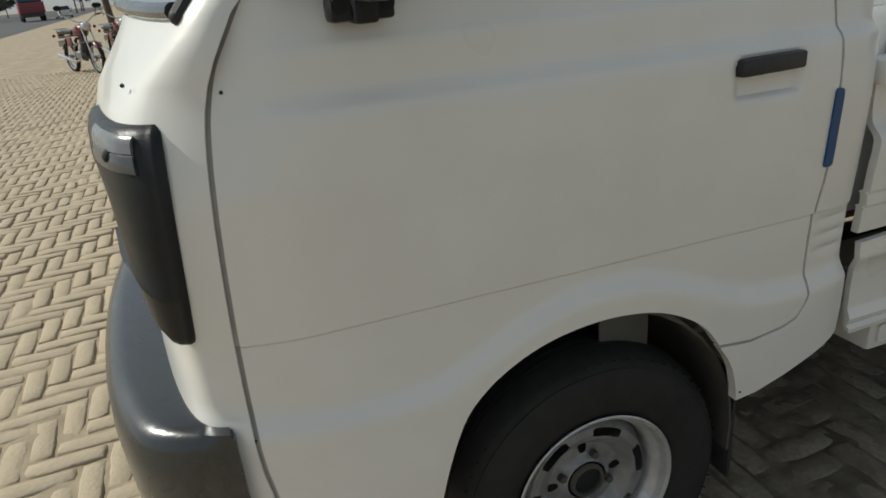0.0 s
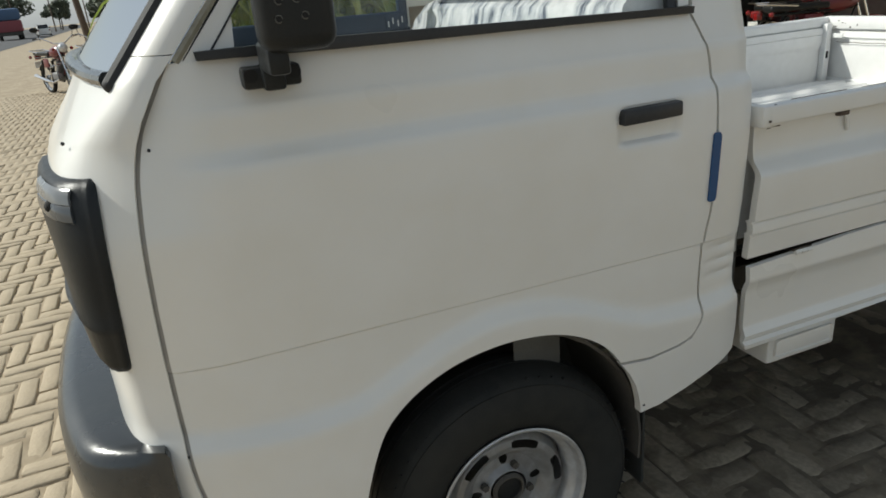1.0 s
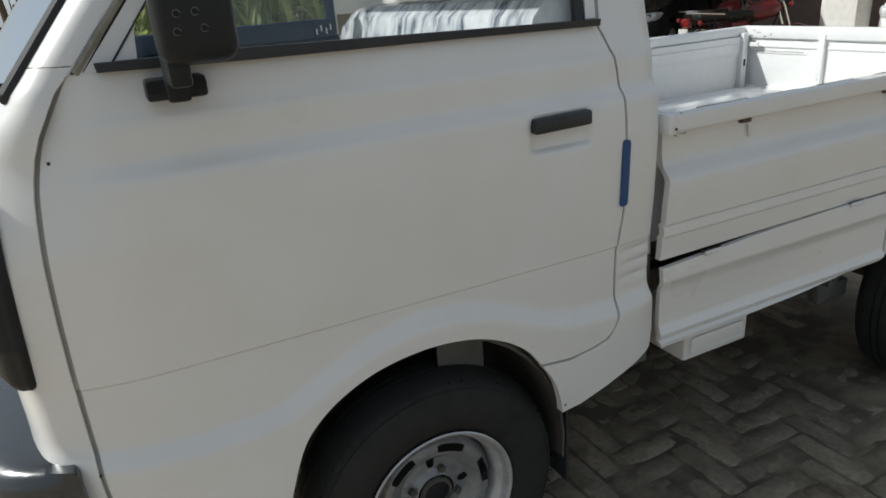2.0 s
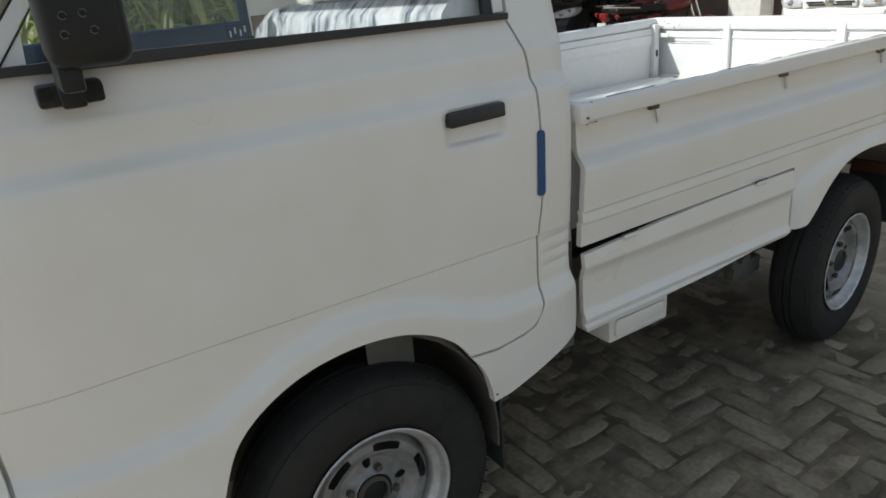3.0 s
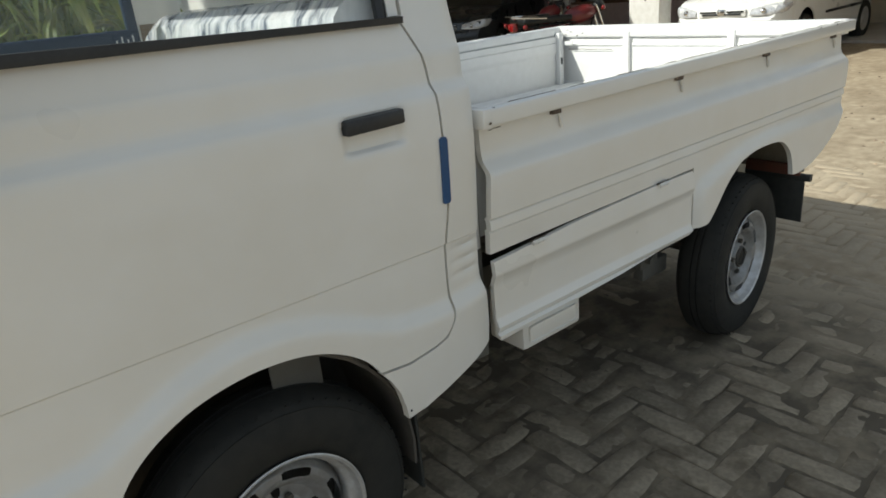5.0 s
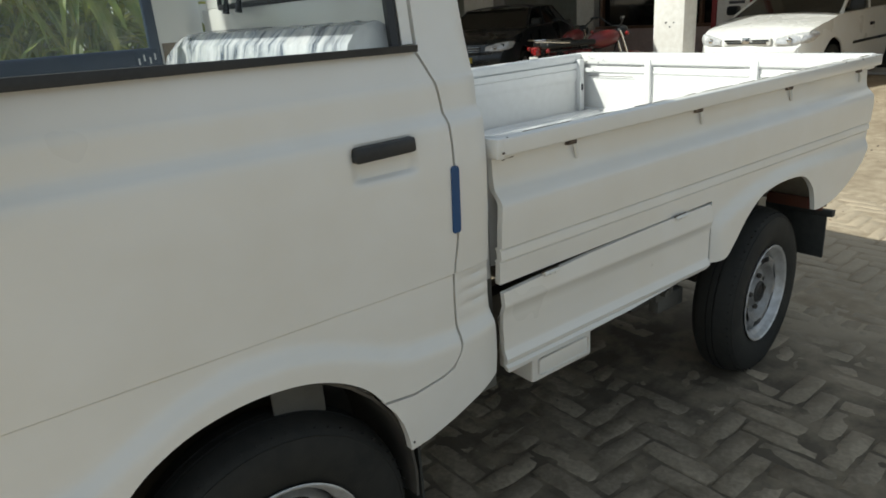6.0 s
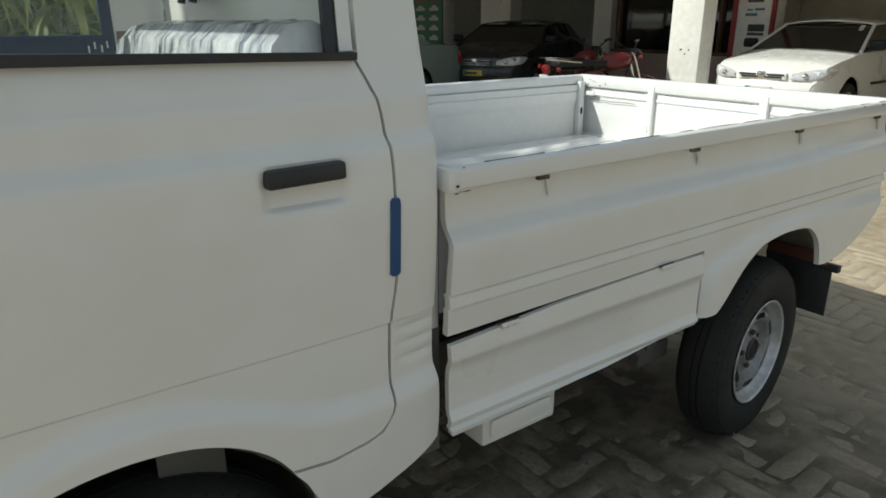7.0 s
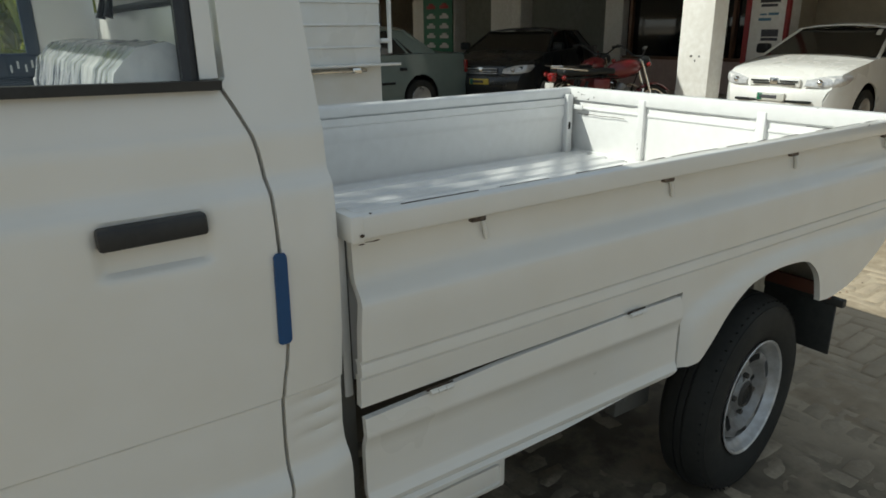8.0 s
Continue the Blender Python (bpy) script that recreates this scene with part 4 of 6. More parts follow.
bmesh.ops.create_uvsphere(bm, u_segments=12, v_segments=8, radius=0.11, matrix=Matrix.Translation((1.84, MID, 0.28)))
for y in (0.30, WIDE - 0.30):
    for k in range(3):
        box(bm, (1.35 + 0.1 * k, y - 0.025, 0.335 - 0.01 * k), (2.3 - 0.1 * k, y + 0.025, 0.345 - 0.01 * k), 0.002)
tube(bm, [(0.4, MID, 0.36), (1.84, MID, 0.30)], 0.03, 8)
part("chassis_frame", bm, M["chassis"], truck)
part("bed_underside", boxes(((0.57, 0.10, 0.708), (2.36, WIDE - 0.06, 0.738))), M["chassis"], truck)
part("cross_member", boxes(((1.62, 0.245, 0.480), (2.10, 0.295, 0.545)), ((1.90, 0.20, 0.565), (1.93, 0.24, 0.61)), ((2.05, 0.20, 0.565), (2.08, 0.24, 0.61)), bevel=0.004), M["chassis"], truck)
bm = boxes(((1.36, 0.17, 0.36), (1.42, 0.25, 0.56)), ((1.40, 0.19, 0.30), (1.54, 0.23, 0.36)), ((1.44, 0.18, 0.36), (1.47, 0.2, 0.50)), bevel=0.006)
tube(bm, [(1.39, 0.15, 0.39), (1.39, 0.27, 0.39)], 0.012, 8)
part("spring_hanger", bm, M["underseal"], truck)
part("battery_tray", boxes(((1.30, 0.22, 0.33), (1.42, 0.34, 0.52)), ((1.18, 0.26, 0.40), (1.30, 0.3, 0.46))), M["chassis"], truck)
bm = bmesh.new()
box(bm, (2.205, 0.038, 0.312), (2.213, 0.27, 0.490), 0.002)
box(bm, (2.198, 0.016, 0.478), (2.222, 0.27, 0.503), 0.003)
part("mud_flap", bm, M["flap"], truck, "black rubber mud flap")
bm = boxes(((0.325, 0.045, 0.19), (0.334, 0.22, 0.46)))
part("mud_flap", bm, M["flap"], truck, "black rubber mud flap")


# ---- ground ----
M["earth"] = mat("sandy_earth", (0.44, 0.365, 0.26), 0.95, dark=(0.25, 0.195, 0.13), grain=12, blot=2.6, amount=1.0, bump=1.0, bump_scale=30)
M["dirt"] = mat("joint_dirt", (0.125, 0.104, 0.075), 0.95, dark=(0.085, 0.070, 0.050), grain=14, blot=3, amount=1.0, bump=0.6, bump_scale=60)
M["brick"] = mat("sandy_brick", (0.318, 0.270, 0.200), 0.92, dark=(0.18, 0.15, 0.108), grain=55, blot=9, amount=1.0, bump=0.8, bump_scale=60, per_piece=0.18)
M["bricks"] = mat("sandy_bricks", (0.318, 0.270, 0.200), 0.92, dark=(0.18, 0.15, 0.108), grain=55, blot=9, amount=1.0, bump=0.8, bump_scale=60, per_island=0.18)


def sunlit_sand(m, sand, spans=((0.15, -0.75), (1.3, 3.3)), most=0.75):
    """Pale sand in front of and behind the pickup, also standing in for sunlight there."""
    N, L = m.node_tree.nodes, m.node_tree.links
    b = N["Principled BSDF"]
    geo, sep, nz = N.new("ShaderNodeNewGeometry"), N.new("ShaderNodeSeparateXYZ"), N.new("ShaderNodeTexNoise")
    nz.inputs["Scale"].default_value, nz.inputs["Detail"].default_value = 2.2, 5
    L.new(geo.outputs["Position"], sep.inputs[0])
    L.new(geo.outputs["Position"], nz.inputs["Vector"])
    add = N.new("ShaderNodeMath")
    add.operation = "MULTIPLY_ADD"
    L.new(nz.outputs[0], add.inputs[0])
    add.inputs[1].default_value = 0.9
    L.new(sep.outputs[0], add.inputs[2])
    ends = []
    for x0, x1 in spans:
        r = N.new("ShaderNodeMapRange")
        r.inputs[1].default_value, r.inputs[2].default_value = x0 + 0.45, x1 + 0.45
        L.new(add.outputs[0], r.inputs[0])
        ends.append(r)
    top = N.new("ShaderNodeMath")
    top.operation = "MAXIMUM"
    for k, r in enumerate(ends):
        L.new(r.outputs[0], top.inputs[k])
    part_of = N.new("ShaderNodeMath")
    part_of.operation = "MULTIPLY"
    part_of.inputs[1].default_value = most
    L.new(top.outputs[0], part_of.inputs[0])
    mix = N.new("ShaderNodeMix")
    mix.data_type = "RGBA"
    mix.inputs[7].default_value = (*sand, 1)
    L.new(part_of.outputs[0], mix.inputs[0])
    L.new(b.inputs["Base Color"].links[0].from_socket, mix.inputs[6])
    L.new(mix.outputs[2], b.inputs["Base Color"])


def smeared(m, other, scale, lo, hi, most):
    """Soft patches of another colour, lying over a surface."""
    N, L = m.node_tree.nodes, m.node_tree.links
    b = N["Principled BSDF"]
    geo, nz, r = N.new("ShaderNodeNewGeometry"), N.new("ShaderNodeTexNoise"), N.new("ShaderNodeMapRange")
    nz.inputs["Scale"].default_value, nz.inputs["Detail"].default_value, nz.inputs["Roughness"].default_value = scale, 6, 0.6
    r.inputs[1].default_value, r.inputs[2].default_value, r.inputs[4].default_value = lo, hi, most
    L.new(geo.outputs["Position"], nz.inputs["Vector"])
    L.new(nz.outputs[0], r.inputs[0])
    mix = N.new("ShaderNodeMix")
    mix.data_type = "RGBA"
    mix.inputs[7].default_value = (*other, 1)
    L.new(r.outputs[0], mix.inputs[0])
    L.new(b.inputs["Base Color"].links[0].from_socket, mix.inputs[6])
    L.new(mix.outputs[2], b.inputs["Base Color"])


# sand colour by x also sets the sunlit ends off from the pickup's shade
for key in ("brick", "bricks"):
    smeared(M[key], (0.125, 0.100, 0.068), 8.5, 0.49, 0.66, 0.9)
    sunlit_sand(M[key], (0.47, 0.385, 0.275))
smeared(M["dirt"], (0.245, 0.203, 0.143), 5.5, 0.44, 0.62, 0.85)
sunlit_sand(M["dirt"], (0.40, 0.33, 0.235), ((-0.05, -0.50), (1.85, 2.45)), 1.0)
M["pebble"] = mat("pebbles", (0.30, 0.23, 0.16), 0.9, dark=(0.15, 0.11, 0.08), per_island=0.5)
GX = [-900, -300, -100, -40, -20, -12] + steps(-8, 11, 0.07) + [14, 20, 40, 100, 300, 900]
GY = [-900, -300, -100, -40, -20, -10] + steps(-5, 16, 0.07) + [16, 22, 40, 80, 160, 400, 900]


def sand_z(x, y):
    """Loose sand between and partly over the bricks; over them altogether behind the pickup."""
    if not (-8 <= x <= 11 and -5 <= y <= 16):
        return -0.012
    big = noise.noise(Vector((x * 0.9, y * 0.9, 3.0)))
    fine = noise.noise(Vector((x * 5.0, y * 5.0, 7.0)))
    edge = smooth(min(1.0, (x + 8) / 1, (9.5 - x) / 1, (y + 5) / 1, (16 - y) / 1))
    bury = smooth((x - 2.7 + 0.4 * big) / 0.7)
    return -0.012 + edge * (-0.012 * (1 - bury) + bury * (0.014 + 0.008 * big + 0.005 * fine))


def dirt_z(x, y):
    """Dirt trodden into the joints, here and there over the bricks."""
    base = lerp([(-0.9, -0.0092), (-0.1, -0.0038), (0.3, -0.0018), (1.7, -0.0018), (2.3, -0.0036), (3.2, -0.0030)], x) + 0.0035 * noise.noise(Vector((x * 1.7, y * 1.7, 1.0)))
    # raised under the pickup, so the dark colour deepens the shade there
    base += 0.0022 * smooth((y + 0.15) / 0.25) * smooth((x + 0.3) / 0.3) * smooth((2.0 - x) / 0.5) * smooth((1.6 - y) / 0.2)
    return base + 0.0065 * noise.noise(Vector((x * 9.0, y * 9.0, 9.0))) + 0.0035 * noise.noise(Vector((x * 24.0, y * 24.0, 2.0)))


bm = grid_surface([[(x, y, sand_z(x, y)) for x in GX] for y in GY])
ground = tagged(part("ground", bm, M["earth"]), "dusty sandy ground round the brick paving", "ground", kind="structure")

# small stones and crumbs of brick on the sand
rg = random.Random(17)
verts, faces = [], []
for k in range(1500):
    x, y = rg.uniform(2.6, 8.5), rg.uniform(-3.2, 3.0)
    s = 0.004 + 0.016 * rg.random() ** 4
    z = max(sand_z(x, y), -0.012)
    n = len(verts)
    verts += [(x + s * rg.uniform(0.6, 1.3) * a, y + s * rg.uniform(0.6, 1.3) * b, z + s * 0.8 * c) for a, b, c in ((1, 0, 0), (0, 1, 0), (-1, 0, 0), (0, -1, 0), (0, 0, 1))]
    faces += [(n, n + 1, n + 4), (n + 1, n + 2, n + 4), (n + 2, n + 3, n + 4), (n + 3, n, n + 4)]
me = bpy.data.meshes.new("pebbles")
me.from_pydata(verts, [], faces)
me.materials.append(M["pebble"])
tagged(new("pebbles", me), "small stones and brick crumbs strewn on the sand", "pebbles", kind="stuff")

# on-edge bricks in herringbone
BW, BL = 0.078, 3
TURN = radians(2)


def brick_list(x0, x1, y0, y1):
    out = []
    R = range(-200, 260)
    c, s = math.cos(TURN), math.sin(TURN)
    for k in R:
        for j in range(-60, 61):
            ax, ay = k + BL * j, k - BL * j
            for cx, cy, v in ((ax + BL / 2, ay + 0.5, 0), (ax + BL + 0.5, ay + 1 - BL / 2, 1)):
                px, py = cx * BW, cy * BW
                X, Y = c * px - s * py + 1.0, s * px + c * py + 3.0
                if x0 < X < x1 and y0 < Y < y1:
                    out.append((X, Y, v))
    return out


def brick_verts(rng, j=0.006):
    """A worn brick: broken edges, uneven top."""
    hx, hy = BL * BW / 2 - 0.0025, BW / 2 - 0.0025
    ring = ((-1, -1), (-0.35, -1), (0.35, -1), (1, -1), (1, 0.0), (1, 1), (0.35, 1), (-0.35, 1), (-1, 1), (-1, 0.0))
    low, mid, top = [], [], []
    for sx, sy in ring:
        c = 0.003 if abs(sx) == 1 and abs(sy) == 1 else 0.0
        a, b = rng.random() * j, rng.random() * j * 0.7
        h = (rng.random() - 0.5) * 0.003
        low.append((sx * hx, sy * hy, -0.024))
        mid.append((sx * (hx - c - a * 0.5 * (abs(sx) == 1)), sy * (hy - c - b * 0.6), -0.0050 + h))
        top.append((sx * (hx - c - 0.0055 - a * (abs(sx) == 1)), sy * (hy - c - 0.005 - b), h - 0.0006))
    return low + mid + top + [(-hx * 0.4, 0, 0.0005 + (rng.random() - 0.5) * 0.003), (hx * 0.4, 0, 0.0005 + (rng.random() - 0.5) * 0.003)]


BF = [(k + 10 * r, (k + 1) % 10 + 10 * r, (k + 1) % 10 + 10 * r + 10, k + 10 * r + 10) for r in (0, 1) for k in range(10)]
BF += [(20, 21, 30), (21, 22, 31, 30), (22, 23, 31), (23, 24, 31), (24, 25, 31), (25, 26, 31), (26, 27, 30, 31), (27, 28, 30), (28, 29, 30), (29, 20, 30)]


# ---- showroom behind ----
M["plaster"] = mat("white_plaster", (0.82, 0.81, 0.78), 0.85, dark=(0.60, 0.57, 0.51), grain=14, blot=1.6, amount=0.6, bump=0.25, bump_scale=40)
M["pink"] = mat("dull_pink_wall", (0.60, 0.48, 0.45), 0.85, dark=(0.45, 0.34, 0.31), grain=12, blot=1.5, amount=0.7, bump=0.2)
M["redpaint"] = mat("dark_red_paint", (0.30, 0.03, 0.035), 0.55, dark=(0.2, 0.03, 0.03))
M["brownwall"] = mat("brown_inner_wall", (0.56, 0.50, 0.39), 0.9, dark=(0.42, 0.37, 0.29), grain=6, blot=0.8, amount=0.8, bump=0.2)
M["sootwall"] = mat("grey_green_inner_wall", (0.46, 0.49, 0.45), 0.9, dark=(0.34, 0.365, 0.33), grain=6, blot=0.8, amount=0.8, bump=0.2)
M["concrete"] = mat("concrete", (0.42, 0.40, 0.36), 0.85, dark=(0.30, 0.285, 0.26), grain=9, blot=1.2, amount=0.7, bump=0.3)
M["wood"] = mat("brown_frame_wood", (0.16, 0.08, 0.045), 0.55, dark=(0.09, 0.045, 0.03), grain=20, blot=3)
M["darkglass"] = mat("dark_window_glass", (0.012, 0.014, 0.015), 0.04, spec=0.6, dark=(0.02, 0.02, 0.02))
M["banner"] = mat("green_banner", (0.02, 0.16, 0.09), 0.5, dark=(0.015, 0.11, 0.06))
M["print_red"] = mat("red_print", (0.35, 0.03, 0.03), 0.5)
M["print_white"] = mat("pale_print", (0.55, 0.56, 0.55), 0.5)
M["print_dark"] = mat("dark_print", (0.06, 0.06, 0.07), 0.6)
M["print_blue"] = mat("blue_print", (0.08, 0.2, 0.3), 0.6)

FX = 12.2
hall = thing("showroom_building", "vehicle showroom with white piers, dark open bays and a porch", "building")


def hall_part(name, lo, hi, m, label="", bevel=0.01):
    return part(name, boxes((lo, hi), bevel=bevel), M[m], hall, label)


hall_part("porch_roof", (7.3, -3.0, 2.70), (18.5, 24.0, 2.95), "plaster")
for a, b in ((9.69, 10.20), (13.08, 13.46), (13.47, 14.31), (16.0, 16.06), (17.62, 18.3), (21.0, 21.6)):
    pz = 2.12
    hall_part("pier", (FX, a, 0.0), (FX + 0.4, b, pz), "plaster")
    hall_part("pier_top", (FX + 0.02, a + 0.03, pz), (FX + 0.38, b - 0.03, 2.70), "plaster")
# two more slabs out of view, added with posts to shade the parked cars
hall_part("porch_roof", (4.7, 6.35, 2.70), (7.29, 24.0, 2.92), "plaster")
hall_part("porch_roof", (-0.3, 8.6, 2.70), (4.69, 24.0, 2.92), "plaster")
for y in (10.6, 15.0, 20.0):
    hall_part("porch_post", (4.75, y, 0.0), (5.0, y + 0.25, 2.70), "plaster")
hall_part("porch_post", (1.55, 8.7, 0.0), (1.8, 8.95, 2.70), "plaster")
hall_part("back_wall", (18.2, -3.0, 0.0), (18.4, 9.7, 2.7), "brownwall")
hall_part("back_wall", (16.2, 9.7, 0.0), (16.4, 23.6, 2.7), "sootwall")
hall_part("inner_wall", (12.6, 9.8, 0.0), (16.2, 10.0, 2.7), "sootwall")
hall_part("end_wall", (9.0, 23.6, 0.0), (18.4, 24.0, 2.7), "brownwall")
hall_part("end_wall", (9.6, -3.4, 0.0), (18.4, -3.0, 2.7), "brownwall")
hall_part("inner_wall", (FX + 0.2, 6.0, 0.0), (18.2, 6.2, 2.7), "brownwall")
hall_part("bay_wall", (13.2, -3.0, 0.0), (13.4, 6.0, 2.7), "brownwall")
hall_part("office_wall", (FX, 6.0, 0.0), (FX + 0.2, 9.69, 0.66), "pink")
hall_part("office_beam", (FX - 0.02, 6.0, 1.92), (FX + 0.2, 9.69, 2.12), "redpaint")
hall_part("office_top", (FX, 6.0, 2.12), (FX + 0.2, 9.69, 2.7), "plaster")
win = hall_part("window", (FX + 0.08, 6.05, 0.66), (FX + 0.1, 9.6, 1.92), "darkglass", "dark office window reflecting sky and trees")
for y in (6.02, 6.95, 8.0, 9.42):
    part("window_frame", boxes(((FX - 0.01, y, 0.66), (FX + 0.09, y + 0.07, 1.92)), bevel=0.006), M["wood"], win)
part("window_sill", boxes(((FX - 0.03, 6.0, 0.64), (FX + 0.09, 9.62, 0.70)), bevel=0.006), M["wood"], win)
hall_part("floor_slab", (10.6, -3.0, -0.02), (18.2, 23.6, 0.03), "concrete")

# free-standing porch column
col = tagged(part("porch_column", boxes(((8.14, 4.64, 0.0), (8.44, 5.13, 2.70)), bevel=0.012), M["plaster"]), "square white plastered porch column, stained at its foot", "column")
bm = bmesh.new()
for y, z in ((4.93, 0.915), (4.80, 0.915), (4.86, 0.86), (4.92, 0.92)):
    bmesh.ops.create_cone(bm, cap_ends=True, segments=8, radius1=0.012, radius2=0.012, depth=0.006, matrix=Matrix.Translation((8.139, y, z)) @ Matrix.Rotation(radians(90), 4, "Y"))
tagged(part("drill_holes", bm, M["print_dark"], col), kind="stuff")

# notice pier between red posts
npier = thing("notice_pier", "white pier with pasted notices between dark red posts", "pier", (10.28, 5.11, 0))
part("pier_body", boxes(((0.0, -0.20, 0.0), (0.4, 0.36, 2.7)), bevel=0.01), M["plaster"], npier)
for y0, y1 in ((0.362, 0.44), (-0.26, -0.202)):
    part("red_post", boxes(((-0.02, y0, 0.0), (0.05, y1, 2.7)), bevel=0.008), M["redpaint"], npier)


def bars(parent, name, x, cells, m):
    for y0, y1, z0, z1 in cells:
        part(name, boxes(((x - 0.004, y0, z0), (x, y1, z1)), bevel=0.0005), M[m], parent)


bars(npier, "notice", -0.001, [(-0.10, 0.22, 1.62, 1.80), (-0.06, 0.20, 1.56, 1.60)], "print_dark")
bars(npier, "notice", -0.001, [(-0.09, 0.07, 1.44, 1.475), (0.10, 0.2, 1.44, 1.465), (0.02, 0.22, 1.36, 1.40)], "print_blue")
bars(npier, "notice", -0.001, [(-0.12, 0.15, 1.13, 1.235), (-0.12, 0.15, 1.07, 1.115)], "print_dark")

tagged(part("red_gate_post", boxes(((9.7, 1.62, 0.0), (9.85, 1.80, 2.7)), bevel=0.01), M["redpaint"]), "dark red steel post of the showroom bay", "post")

# green banner with pictures of vehicles, too far to read
ban = tagged(part("banner", boxes(((FX - 0.05, 16.06, 0.55), (FX - 0.02, 17.6, 2.6)), bevel=0.003), M["banner"]), "tall green banner with small white vehicle pictures", "banner")
for i in range(6):
    z = 0.75 + i * 0.28
    for y in (16.25, 16.95):
        bm = boxes(((FX - 0.056, y, z), (FX - 0.05, y + 0.45, z + 0.09)), ((FX - 0.056, y + 0.1, z + 0.09), (FX - 0.05, y + 0.33, z + 0.15)), bevel=0.001)
        part("picture", bm, M["print_red" if i > 3 else "print_white"], ban)

# ---- parked cars ----
M["carwhite"] = mat("white_car_paint", (0.77, 0.78, 0.77), 0.3, coat=0.6, dark=(0.7, 0.68, 0.62), grain=10, blot=2)
M["cardark"] = mat("black_car_paint", (0.008, 0.010, 0.012), 0.3, coat=0.4, dark=(0.02, 0.025, 0.028), grain=10, blot=2)
M["cargreen"] = mat("grey_green_car_paint", (0.155, 0.200, 0.190), 0.35, coat=0.5, dark=(0.125, 0.165, 0.155), grain=10, blot=2)
M["lamp"] = mat("lamp_glass", (0.80, 0.81, 0.82), 0.12, metal=0.25, coat=0.5, dark=(0.42, 0.43, 0.45), grain=90, blot=30, amount=1.0)
M["carglass"] = mat("tinted_car_glass", (0.030, 0.028, 0.022), 0.10, spec=0.2, dark=(0.02, 0.018, 0.015), grain=6, blot=2)
M["plate"] = mat("plate_white", (0.6, 0.6, 0.56), 0.4)
M["plateyellow"] = mat("plate_yellow", (0.55, 0.42, 0.06), 0.4)
M["alloy"] = mat("alloy_wheel", (0.5, 0.5, 0.5), 0.35, metal=0.6)
M["tail"] = mat("red_tail_lamp", (0.20, 0.008, 0.008), 0.15, coat=0.6)


def car(name, label, paint, at, rz, L=3.85, W=1.60, H=1.44, wb=2.36, hatch=True, plate="plate"):
    """Front looks to -x; origin at the middle of the front on the ground."""
    c = thing(name, label, "car", at, rz)
    w = W / 2
    fo = 0.74
    rear = [(L * 0.97, 0.92)] if hatch else [(L - 0.95, 0.93), (L - 0.1, 0.92)]
    top = [(0.06, 0.66), (0.16, 0.745), (0.35, 0.80), (0.95, 0.895), (1.3, 0.905), (2.6, 0.92)] + rear + [(L - 0.03, 0.86)]

    def plan(x):
        return w * (lerp([(0.0, 0.74), (0.03, 0.80), (0.1, 0.885), (0.25, 0.95), (0.6, 0.99), (1.2, 1.0), (L - 0.8, 0.99), (L - 0.2, 0.93), (L, 0.84)], x))

    def side_y(x, z):
        return -plan(x) * lerp([(0.15, 0.95), (0.3, 0.99), (0.55, 1.0), (0.62, 0.985), (0.80, 0.965), (1.0, 0.93)], z)

    def arch(cx):
        return [(cx + 0.33 * math.cos(a), 0.27 + 0.36 * math.sin(a)) for a in [math.pi * i / 14 for i in range(15)]]

    out = [(0.03, 0.22)] + [(fo - 0.36, 0.2)] + arch(fo)[::-1] + [(fo + 0.36, 0.2), (fo + wb - 0.36, 0.2)] + arch(fo + wb)[::-1] + [(fo + wb + 0.36, 0.22), (L - 0.02, 0.26), (L, 0.55), (L - 0.03, 0.86)] + top[::-1][1:] + [(0.02, 0.50), (0.0, 0.40)]
    for s in (1, -1):
        bm = skin(out, side_y, steps(0.1, L - 0.1, 0.16), steps(0.3, 0.9, 0.075), 0.02)
        if s < 0:
            bm.transform(Matrix.Scale(-1, 4, (0, 1, 0)))
            bmesh.ops.reverse_faces(bm, faces=bm.faces[:])
        part("side_panel", bm, paint, c)
        bm = boxes(((1.35, -w - 0.012, 0.50), (2.25, -w + 0.01, 0.535)), ((2.30, -w - 0.012, 0.50), (2.75, -w + 0.01, 0.535)), bevel=0.004)
        for xx in (1.95, 2.85):
            box(bm, (xx, -w * 0.985 - 0.012, 0.70), (xx + 0.12, -w * 0.985 + 0.01, 0.74), 0.005)
        if s < 0:
            bm.transform(Matrix.Scale(-1, 4, (0, 1, 0)))
            bmesh.ops.reverse_faces(bm, faces=bm.faces[:])
        part("door_trim", bm, M["black"], c)
    # bonnet, deck
    def cover(x0, x1, n):
        rr = []
        for x in steps(x0, x1, (x1 - x0) / n):
            z = lerp(top, x)
            e = -side_y(x, z)
            rr.append([(x, e * k, z + 0.045 * (1 - abs(k) ** 2.5)) for k in (-1, -0.92, -0.75, -0.4, 0, 0.4, 0.75, 0.92, 1)])
        return grid_surface(rr, 0.004)
    part("bonnet", cover(0.06, 1.0, 8), paint, c)
    part("deck", cover(1.0, L - 0.03, 8), paint, c)
    # nose and tail faces
    def face(tab, sgn):
        rr = []
        for z, x in tab:
            xx = x if sgn < 0 else L - x
            e = -side_y(xx, z)
            rr.append([(xx - sgn * -0.10 * (1 - k * k) * 1.0 * (1 if sgn < 0 else 1) if sgn < 0 else xx + 0.06 * (1 - k * k), e * k, z) for k in [i / 6 for i in range(-6, 7)]])
        return grid_surface(rr, 0.004)
    part("front_bumper", face([(0.20, 0.06), (0.25, 0.02), (0.46, 0.0), (0.55, 0.02), (0.58, 0.045)], -1), paint, c)
